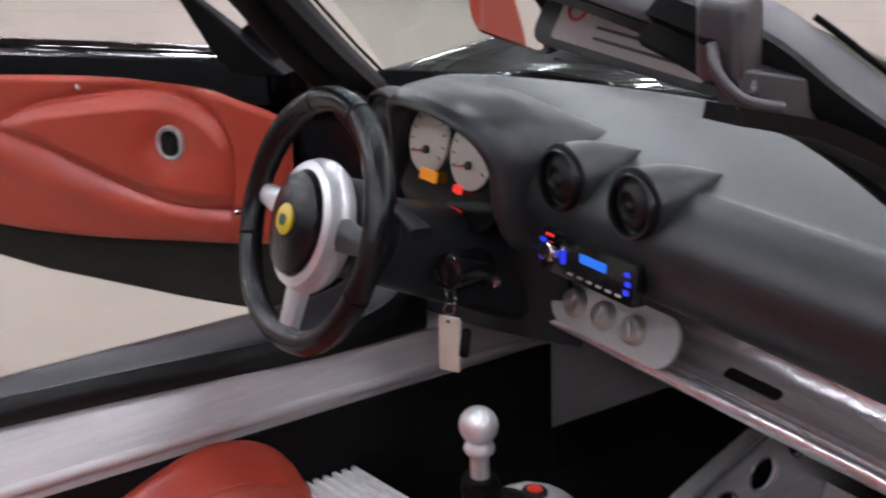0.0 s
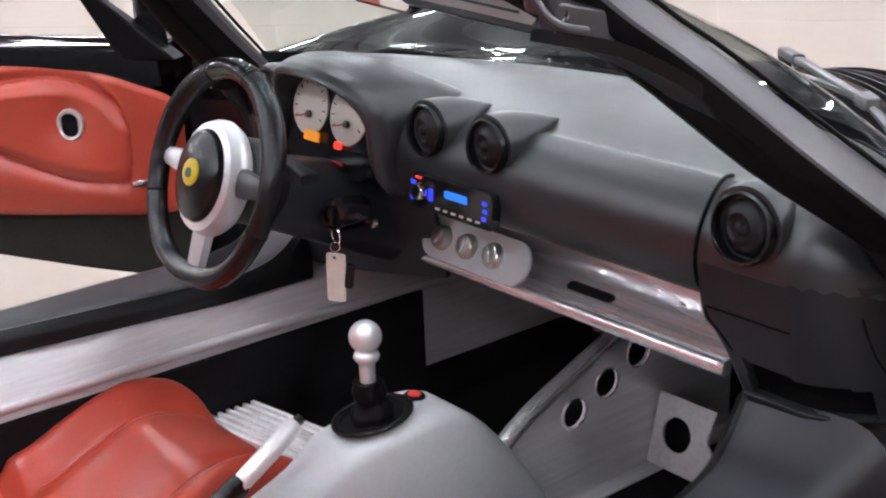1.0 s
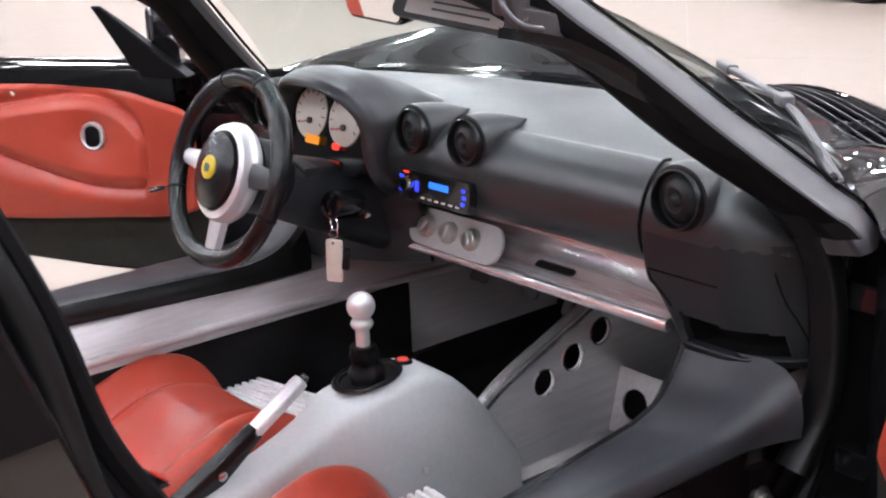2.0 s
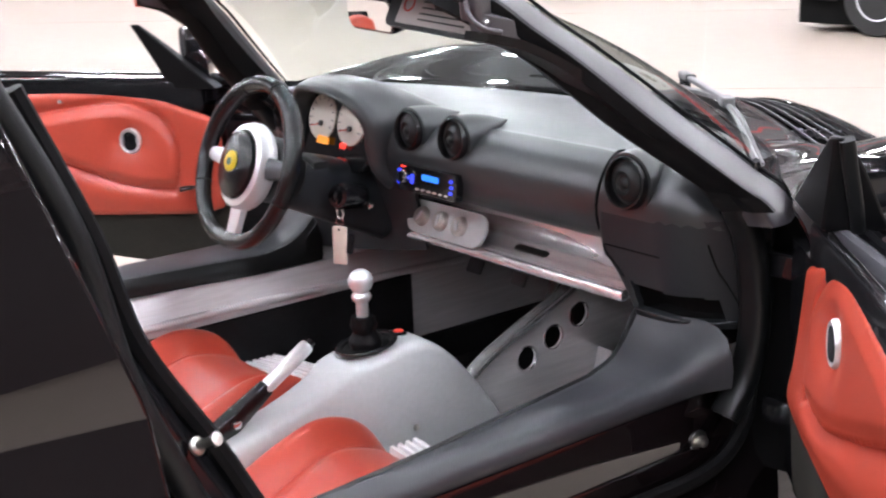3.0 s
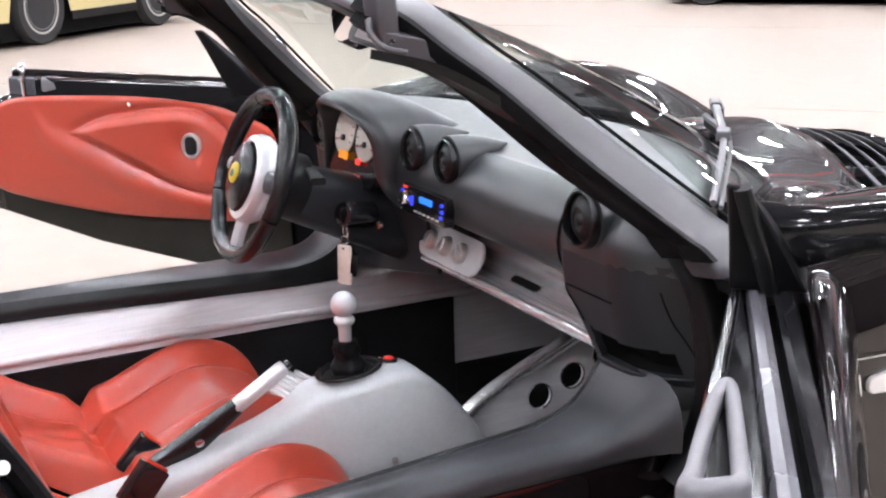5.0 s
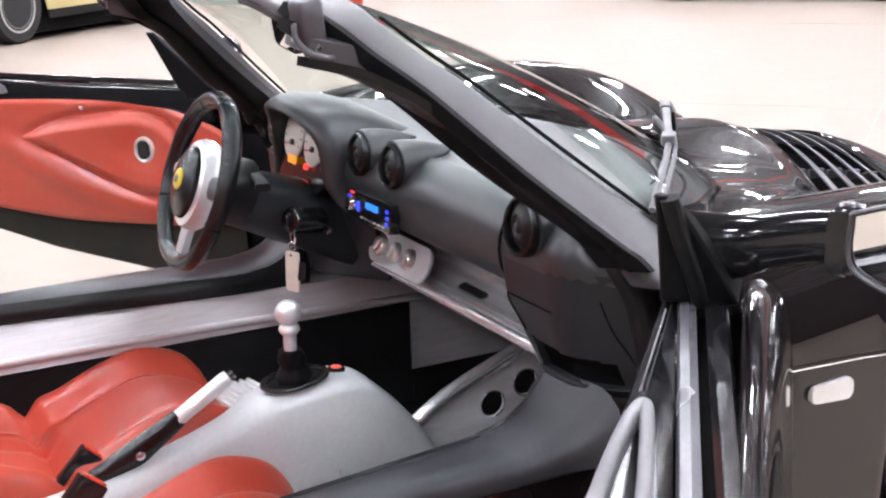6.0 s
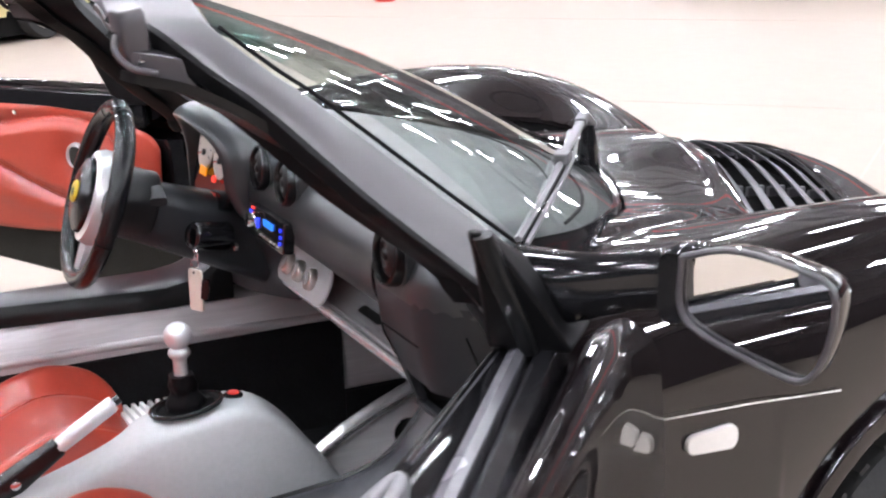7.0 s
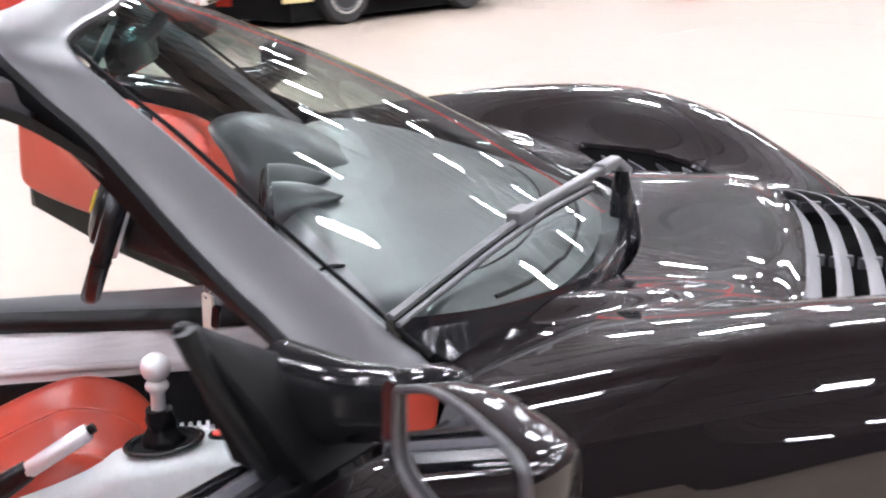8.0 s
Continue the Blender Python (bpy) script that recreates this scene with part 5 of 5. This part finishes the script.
def door(side):
    """Built closed, along -y from the hinge; x outward, z up; then swung open."""
    m = Matrix.Translation((side * HX, HY, 0)) @ pose(0, 0, 0, 0, 0, side * (47.6 if side > 0 else TH))

    def put(shape):
        return moved(shape if side == 1 else mirrored(shape), m)

    L = 0.93
    bot = lambda s: interp(s, (0.0, 0.3, 0.6, 0.93), (0.40, 0.425, 0.462, 0.53))
    top = lambda s: 0.846 + 0.02 * s

    def skin(u, v):
        s = -0.062 + (L + 0.062) * u
        z = bot(s) - 0.02 + (top(s) - 0.085 - 0.04 * max(0.0, 0.12 - s) - bot(s)) * v
        x = 0.108 + 0.043 * math.sin(math.pi * min(1, 0.12 + v * 0.55))
        return (x, -s, z)
    body = part("door", put(sheet(skin, 30, 20, 0.003)), PAINT, car, "open black door with a red leather inner panel")
    base = part("door_carcass", put(loft([[(x, -s, z) for x, z in ((0.012, bot(s)), (0.07, bot(s) - 0.015), (0.06, top(s) - 0.08), (0.05, top(s) - 0.075), (0.012, top(s) - 0.07))] for s in np.linspace(-0.07, L, 22)])), GLOSSBLACK, body)
    # red panel
    zr = 0.014 if side > 0 else 0.0
    inset = 0.012 if side > 0 else 0.0
    red_top = lambda s: smooth_curve(s, (0.055, 0.08, 0.14, 0.24, 0.45, 0.8, 0.915), (0.755, 0.785, 0.806, 0.832, 0.845, 0.832, 0.79))
    red_bot = lambda s: smooth_curve(s, (0.05, 0.12, 0.25, 0.54, 0.85, 0.92), (0.575, 0.558, 0.553, 0.55, 0.583, 0.62))
    ridge = lambda s: smooth_curve(s, (0.05, 0.161, 0.305, 0.399, 0.483, 0.62, 0.715, 0.77, 0.9), (0.585, 0.589, 0.602, 0.615, 0.635, 0.69, 0.731, 0.79, 0.83))

    def oval(s, z):
        """Inside 1 at the oval pad's middle, 0 at its rim."""
        if not 0.162 < s < 0.65:
            return -1
        hi = smooth_curve(s, (0.162, 0.179, 0.213, 0.253, 0.314, 0.387, 0.472, 0.558, 0.65), (0.69, 0.747, 0.784, 0.806, 0.817, 0.812, 0.8, 0.785, 0.748))
        lo = smooth_curve(s, (0.162, 0.169, 0.18, 0.273, 0.345, 0.428, 0.49, 0.553, 0.65), (0.69, 0.648, 0.624, 0.626, 0.642, 0.67, 0.693, 0.718, 0.747))
        return min(hi - z, z - lo, 1.2 * (s - 0.162), 1.2 * (0.65 - s)) / 0.09

    def panel(u, v):
        s0 = 0.055 + (0.035 * v if side > 0 else 0.0)
        s = s0 + (0.915 - s0) * u
        z0, z1 = red_bot(s), red_top(s) - (0.018 if side > 0 else 0.0)
        z = z0 + (z1 - z0) * v
        x = inset - 0.003 - 0.012 * min(1.0, max(0.0, (0.84 - z) / 0.2))
        r = ridge(s)
        x -= 0.012 * bump_at(z, r, 0.034) * min(1, max(0, (0.86 - s) / 0.2)) * (0.4 + 0.6 * min(1, s / 0.3))
        if z < r:
            x -= 0.003 * min(1.0, (r - z) / 0.05)
        o = oval(s, z)
        if o > 0:
            q = min(1.0, o / 0.3)
            x -= (0.013 if side < 0 else 0.007) * q * q * (3 - 2 * q)
        else:
            x += 0.011 * bump_at(max(o, -0.8), -0.1, 0.16) * min(1.0, max(0.0, (0.665 - s) / 0.14))
        d = math.hypot(s - 0.285, z - 0.733)
        x += 0.02 * bump_at(d, 0.0, 0.05)
        edge = min(v, 1 - v, u * 2, (1 - u) * 2)
        x += 0.006 * bump_at(edge, 0.0, 0.02)
        return (x, -s, z)
    part("door_panel", put(sheet(panel, 190, 130, -0.006)), RED, body, "red leather door panel")
    part("door_carpet", put(sheet(lambda u, v: (-0.004 + 0.01 * v, -(0.03 + 0.87 * u), red_bot(0.03 + 0.87 * u) + 0.006 + (bot(0.03 + 0.87 * u) - red_bot(0.03 + 0.87 * u)) * v), 24, 5, -0.006)), DOORCARPET, body, "dark grey-brown carpet strip")
    hm = Matrix.Translation((-0.014 + 1.4 * inset, -0.285, 0.733)) @ pose(0, 0, 0, 0, -90, 0)
    part("handle_ring", put(moved(loft([[(x * k, y * k, z) for x, y in [(0.032 * math.cos(a), 0.0285 * math.sin(a)) for a in np.linspace(0, 2 * math.pi, 28, endpoint=False)]] for k, z in ((1.0, -0.006), (1.0, 0.004), (0.9, 0.008), (0.72, 0.006), (0.7, 0.0))]), hm)), SILVER, body, "chrome door handle surround")
    part("handle_lever", put(slab(rounded(0.046, 0.032, 0.013), 0.006, hm @ pose(0, 0, 0.002))), GLOSSBLACK, body)
    for s, z in ((0.188, 0.805 - zr), (0.465, 0.828 - zr), (0.735, 0.818 - zr)):
        part("panel_stud", put(lathe([(0.008, 0), (0.008, 0.004), (0.005, 0.007), (0, 0.007)], Matrix.Translation((-0.002 + inset, -s, z)) @ pose(0, 0, 0, 0, -90), 12)), CHROME, body)
    if side < 0:
        part("grab_lever", put(sweep([(-0.02, -0.13, 0.62), (-0.036, -0.14, 0.622), (-0.043, -0.158, 0.619)], rounded(0.012, 0.014, 0.005))), CHROME, body, "chrome grab end")
    # the top: inner moulding, pull loop, window strip, slot, outer strip and painted shoulder
    zt = 0.0 if side > 0 else 0.016
    bow = lambda s: 0.009 + 0.087 * s

    def along(profile, s0, s1, n=24):
        """A section given by (offset from the bowed line or the panel, height, follow)."""
        return put(loft([[(x + k * bow(s), -s, z + zt + 0.012 * (s - 0.3)) for x, z, k in profile] for s in np.linspace(s0, s1, n)]))
    rise = 0.022 if side < 0 else 0.0
    part("top_moulding", along([(0.004, 0.79, 0), (0.003, 0.836 + rise, 0), (0.006, 0.842 + rise, 0), (0.012, 0.843 + rise, 0.1), (0.016, 0.836 + rise, 0.2), (-0.002, 0.832, 1), (-0.002, 0.79, 1)], 0.10, 0.76), GLOSSBLACK, body, "black door top moulding")
    part("moulding_bead", put(tube([(0.012 + 0.1 * bow(s), -s, 0.845 + zt + rise + 0.012 * (s - 0.3)) for s in np.linspace(0.17, 0.45, 14)], 0.0035, 8)), CHROME, body, "bright bead")
    part("latch_end", along([(0.006, 0.74, 0), (0.005, 0.786, 0), (0.008, 0.796, 0), (0.03, 0.80, 0.2), (-0.002, 0.805, 1), (-0.002, 0.74, 1)], 0.762, L - 0.012, 8), GLOSSBLACK, body)
    loop = [(0.011, 0.735), (0.0105, 0.66), (0.012, 0.58), (0.016, 0.515), (0.0225, 0.488), (0.029, 0.515), (0.038, 0.6), (0.0455, 0.685), (0.046, 0.715), (0.036, 0.727), (0.02, 0.736), (0.011, 0.735)]
    loop = [(x, -s, 0.848 + zt + 0.02 * (s - 0.6)) for x, s in [tuple(p[:2]) for p in spline([(a, b, 0) for a, b in loop], 72)[:-1]]]
    wide = [1.0 + 0.5 * bump_at(p[1], -0.735, 0.03) for p in loop]
    part("door_pull", put(sweep(loop, rounded(0.0135, 0.026, 0.006), round_trip=True, scales=wide)), GREYPLASTIC, body, "grey plastic pull loop")
    part("pull_skirt", put(sweep([(p[0], p[1], p[2] - 0.03) for p in loop], rounded(0.012, 0.05, 0.004), round_trip=True)), GREYPLASTIC, body)
    part("pull_well", put(slab([(p[0], p[1]) for p in loop], 0.003, pose(0, 0, 0.822 + zt))), GAPSHADE, body)
    part("lock_pin", put(lathe([(0.007, -0.03), (0.007, 0.022), (0.0125, 0.024), (0.0125, 0.028), (0.007, 0.03), (0.007, 0.05), (0.0055, 0.053), (0.0085, 0.056), (0.0085, 0.063), (0.004, 0.068), (0, 0.068)], Matrix.Translation((0.066, -0.85, 0.83 + zt)), 16)), CHROME, body, "chrome latch pin")
    part("window_strip", along([(0.0, 0.80, 1), (0.0, 0.838, 1), (0.003, 0.847, 1), (0.012, 0.85, 1), (0.02, 0.846, 1), (0.022, 0.80, 1)], 0.12, L - 0.01), STRIP, body, "grey rubber window strip")
    part("window_slot", along([(0.021, 0.79, 1), (0.021, 0.818, 1), (0.032, 0.818, 1), (0.032, 0.79, 1)], 0.12, L - 0.01, 12), GAPSHADE, body)
    part("outer_strip", along([(0.03, 0.80, 1), (0.03, 0.846, 1), (0.036, 0.851, 1), (0.05, 0.848, 1), (0.056, 0.838, 1), (0.056, 0.80, 1)], 0.11, L - 0.01), GLOSSBLACK, body, "black outer window seal")
    rolls = []
    for q in list(np.linspace(-0.062, 0.14, 14)) + list(np.linspace(0.17, L, 22)):
        xi, xo = 0.089 + 0.03 * q, 0.149
        w = xo - xi
        d = (0.0 if side > 0 else 0.032) + 0.012 * (q - 0.3) - 0.036 * max(0.0, (0.13 - q) / 0.19) ** 1.5
        k = min(1.0, (q + 0.062) / 0.012)
        rolls.append([(xi + x * w, -q, z + d) for x, z in ((0.0, 0.72), (0.0, 0.838), (0.05, 0.842 + 0.004 * k), (0.18, 0.843 + 0.008 * k), (0.34, 0.843 + 0.009 * k), (0.5, 0.842 + 0.006 * k), (0.64, 0.84), (0.76, 0.832), (0.86, 0.821), (0.93, 0.808), (0.975, 0.792), (1.0, 0.77), (1.0, 0.745), (0.96, 0.72))])
    part("shoulder", put(loft(rolls)), PAINT, body, "rounded glossy black door shoulder")
    # sail and mirror
    sail_rows = []
    for t in np.linspace(0, 1, 8):
        if side > 0:
            f, r, z = -0.02 + 0.225 * t, 0.163 + 0.057 * t, 0.845 + 0.135 * t
        else:
            f, r, z = 0.06 + 0.185 * t, 0.175 + 0.09 * t, 0.855 + 0.155 * t
        w = (0.075 if side > 0 else 0.05) * (1 - t) ** 0.8 + 0.016
        sail_rows.append([(x, -s, z) for x, s in ((0.0, f), (0.0, (f + r) / 2), (0.004, r), (w * 0.6, r + 0.006), (w, r), (w, (f + r) / 2), (w * 0.8, f))])
    part("mirror_sail", put(loft(sail_rows)), RUBBER, body, "black triangular mirror mount", bevel=0.004)
    part("sail_seal", put(sweep(spline([(0.05, -0.165, 0.846), (0.04, -0.186, 0.89), (0.028, -0.205, 0.935), (0.018, -0.22, 0.978)], 12), rounded(0.016, 0.02, 0.006), (1, 0, 0))), TRIM, body)
    part("mirror_arm", put(sweep(spline([(0.03, -0.12, 0.895), (0.10, -0.125, 0.905), (0.175, -0.145, 0.922), (0.235, -0.172, 0.93)], 12), rounded(0.055, 0.075, 0.027, 6), scales=[1.25, 1.15, 1.05, 0.95, 0.88, 0.82, 0.8, 0.8, 0.8, 0.82, 0.85, 0.85])), GLOSSBLACK, body, "black mirror arm")
    # the head is set in the world: glass centre, width and normal
    mc = Vector((1.152, 0.262, 0.9235))
    across = Vector((0.92, 0.39, 0)).normalized()
    up = Vector((0.0, 0.02, 0.99)).normalized()
    nrm = across.cross(up).normalized()
    up = nrm.cross(across)
    mm = Matrix((( across.x, up.x, nrm.x, mc.x), (across.y, up.y, nrm.y, mc.y), (across.z, up.z, nrm.z, mc.z), (0, 0, 0, 1)))
    outline = spline([(-0.072, 0.04, 0), (-0.02, 0.054, 0), (0.05, 0.046, 0), (0.078, 0.03, 0), (0.074, -0.02, 0), (0.055, -0.052, 0), (0.02, -0.05, 0), (-0.05, -0.03, 0), (-0.073, -0.008, 0), (-0.072, 0.04, 0)], 40)[:-1]

    def head(shape):
        s = moved(shape, mm)
        return s if side == 1 else mirrored(s)
    shell = part("door_mirror", head(loft([[(p[0] * k, p[1] * k, z) for p in outline] for k, z in ((0.25, -0.066), (0.6, -0.06), (0.88, -0.042), (1.0, -0.018), (1.02, 0.0), (0.99, 0.008), (0.955, 0.006), (0.95, -0.01))])), PAINT, body, "glossy black door mirror")
    part("door_mirror_glass", head(slab([(p[0] * 0.945, p[1] * 0.935) for p in outline], 0.002, pose(0, 0, 0.001, 1.5, 0))), MIRROR, body)
    part("mirror_rim", head(tube([(p[0] * 0.985, p[1] * 0.985, 0.006) for p in outline + outline[:1]], 0.0032, 8)), PILLAR, shell, "satin grey rim")
    part("mirror_hinge", head(moved(loft([[(x * k, y * k, z) for x, y in rounded(0.036, 0.078, 0.014)] for k, z in ((0.8, -0.052), (0.97, -0.04), (1.0, -0.02), (0.96, 0.0), (0.85, 0.006))]), pose(-0.084, 0.006, -0.004))), GLOSSBLACK, shell, "black hinge block beside the glass")


door(1)
door(-1)


# ---- wheels ----
def wheel(x, y, r, width, parent, rim_r, spokes=8):
    """A road wheel standing on the floor."""
    m = Matrix.Translation((x, y, r)) @ pose(0, 0, 0, 0, 90 if x > 0 else -90)
    w = width / 2
    tyre = part("wheel", lathe([(rim_r, -w * 0.9), (r * 0.9, -w), (r * 0.985, -w * 0.8), (r, -w * 0.5), (r, w * 0.5), (r * 0.985, w * 0.8), (r * 0.9, w), (rim_r, w * 0.9)], m, 48), TYRE, parent, "black tyre on an alloy rim")
    part("rim", lathe([(rim_r, -w * 0.8), (rim_r, w * 0.9), (rim_r * 0.93, w * 0.92), (rim_r * 0.9, w * 0.4), (rim_r * 0.88, -w * 0.7)], m, 40), RIM, tyre)
    arms = joined(*[moved(loft([[(rr, yy * k, z + dz) for yy, dz in ((-1, 0), (1, 0), (0.7, 0.02), (-0.7, 0.02))] for rr, k, z in ((0.03, 0.03, w * 0.45), (rim_r * 0.6, 0.02, w * 0.5), (rim_r * 0.92, 0.024, w * 0.55))]), m @ pose(0, 0, 0, 0, 0, 360 / spokes * k)) for k in range(spokes)])
    part("wheel_spokes", arms, RIM, tyre)
    part("wheel_cap", lathe([(0.05, w * 0.4), (0.045, w * 0.72), (0.03, w * 0.8), (0, w * 0.8)], m, 20), RIM, tyre)
    part("tread_block", joined(*[moved(box(r - 0.004, r + 0.004, -0.012, 0.006, -w * 0.75, w * 0.75), m @ pose(0, 0, 0, 0, 0, 10 * k)) for k in range(36)]), TYRE, tyre, smooth=False)
    return tyre


for sx in (1, -1):
    wheel(sx * 0.73, WHEEL_Y, WHEEL_R, 0.185, car, 0.208)
    wheel(sx * 0.72, -1.33, 0.305, 0.225, car, 0.222)


# ---- other cars in the hall ----
def parked_car(name, label, place, turn, colour, length=4.3, width=1.7, sill=0.32, rim_mat=None, white_wall=False, wheel_r=0.33, base=2.5):
    """A parked car: body with arches and lamps, cabin, bumpers, four wheels."""
    root = thing(name, label, "car", "parked cars", place)
    root.rotation_euler = (0, 0, radians(turn))
    paint = material(name + "_paint", colour, 0.25, coat=1.0, vary=0.05)
    hw, hl = width / 2, length / 2

    def body(u, v):
        y = hl - length * u
        low = sill
        for wy in (base / 2, -base / 2):
            d = y - wy
            if abs(d) < wheel_r + 0.06:
                low = max(low, wheel_r + math.sqrt((wheel_r + 0.06) ** 2 - d * d))
        top = 0.9 - 0.12 * abs(2 * u - 1) ** 3
        a = v * 2 - 1
        if abs(a) > 0.45:
            t = (abs(a) - 0.45) / 0.55
            x = hw * (1 - 0.1 * (1 - t) ** 2 - 0.12 * abs(2 * u - 1) ** 4)
            z = top - 0.06 + (low - top + 0.06) * t
        else:
            x = hw * 0.9 * abs(a) / 0.45 * (1 - 0.12 * abs(2 * u - 1) ** 4)
            z = top - 0.06 * (abs(a) / 0.45) ** 3
        return (math.copysign(x, a), y, z)
    part("body", sheet(body, 60, 36, 0.01), paint, root)
    # underbody dropped low and near-black, so it doubles as shade beneath the car
    part("underbody_shade", box(-hw * 0.86, hw * 0.86, -hl * 0.93, hl * 0.93, 0.07, 0.45), GAPSHADE, root)
    cab = [[(x * k, y0, z) for x, z in ((-hw * 0.86, 0.86), (hw * 0.86, 0.86), (hw * 0.66, h), (-hw * 0.66, h))] for y0, h, k in ((0.75, 0.88, 0.98), (0.2, 1.36, 0.98), (-0.7, 1.4, 0.98), (-1.35, 0.88, 0.95))]
    part("cabin", loft(cab), GLOSSBLACK, root)
    part("roof", moved(slab(rounded(width * 0.64, 0.95, 0.15), 0.03), Matrix.Translation((0, -0.25, 1.375))), paint, root)
    for s in (1, -1):
        part("bumper", sweep([(-hw * 0.92, s * (hl - 0.12), 0.47), (-hw * 0.8, s * (hl + 0.04), 0.47), (hw * 0.8, s * (hl + 0.04), 0.47), (hw * 0.92, s * (hl - 0.12), 0.47)], rounded(0.05, 0.1, 0.02)), CHROME, root)
        part("grille", joined(*[box(-0.5, 0.5, *sorted((s * (hl + 0.0), s * (hl + 0.012))), 0.58 + 0.05 * k, 0.605 + 0.05 * k) for k in range(3)]), GAPSHADE, root, smooth=False)
        part("rocker_strip", box(*sorted((s * (hw - 0.015), s * (hw + 0.012))), -base / 2 + wheel_r + 0.09, base / 2 - wheel_r - 0.09, sill - 0.05, sill + 0.04), TRIM if white_wall else SILVER, root)
        for q in (1, -1):
            part("head_lamp", lathe([(0.085, 0), (0.08, 0.03), (0.05, 0.045), (0, 0.05)], Matrix.Translation((q * hw * 0.72, s * (hl - 0.06), 0.68)) @ pose(0, 0, 0, -90 * s), 20), CHROME if s > 0 else REDDIM, root)
            wy = s * base / 2
            wm2 = Matrix.Translation((q * (hw - 0.1), wy, wheel_r)) @ pose(0, 0, 0, 0, 90 * q)
            tyre = part("wheel", lathe([(wheel_r * 0.6, -0.09), (wheel_r * 0.95, -0.1), (wheel_r, -0.06), (wheel_r, 0.06), (wheel_r * 0.95, 0.1), (wheel_r * 0.6, 0.09)], wm2, 36), TYRE, root)
            part("rim", lathe([(wheel_r * 0.61, 0.05), (wheel_r * 0.61, 0.095), (wheel_r * 0.54, 0.085), (wheel_r * 0.46, 0.04), (wheel_r * 0.3, 0.045), (wheel_r * 0.26, 0.075), (wheel_r * 0.1, 0.085), (0, 0.085)], wm2, 28), rim_mat or RIM, tyre)
            if white_wall:
                band = [[(wheel_r * q0 * math.cos(a), wheel_r * q0 * math.sin(a), h) for a in np.linspace(0, 2 * math.pi, 36, endpoint=False)] for q0, h in ((0.66, 0.093), (0.665, 0.099), (0.715, 0.099), (0.72, 0.093))]
                part("white_wall", moved(loft(band, round_trip=True), wm2), WHITEWALL, tyre)
    return root


parked_car("classic_car", "pale yellow classic car with whitewall tyres on the hall floor", (-13.17, 1.83, 0), 42, (0.6, 0.5, 0.24), 3.9, 1.5, 0.27, WIPER, True, 0.385, 2.15)
parked_car("red_coupe", "red classic car with a chrome bumper on the hall floor", (-10.6, -1.9, 0), -12, (0.42, 0.04, 0.025), 4.2, 1.65, 0.3, GRILLE)
parked_car("dark_saloon", "dark saloon car with alloy wheels on the hall floor", (-3.05, 8.9, 0), -90, (0.012, 0.012, 0.014), 4.5, 1.8, 0.28, RIM)
parked_car("dark_coupe", "dark coupe parked on the far hall floor", (-10.6, 10.7, 0), -52, (0.014, 0.013, 0.013), 3.6, 1.7, 0.22, WIPER, False, 0.31, 2.3)
bucket = thing("red_bucket", "red plastic bucket standing on the floor", "bucket", place=(-13.7, 6.03, 0))
part("pail", lathe([(0.13, 0.0), (0.17, 0.36), (0.18, 0.37), (0.175, 0.375), (0.16, 0.36), (0.12, 0.02)], None, 24), material("red_plastic", (0.55, 0.05, 0.03), 0.4), bucket)
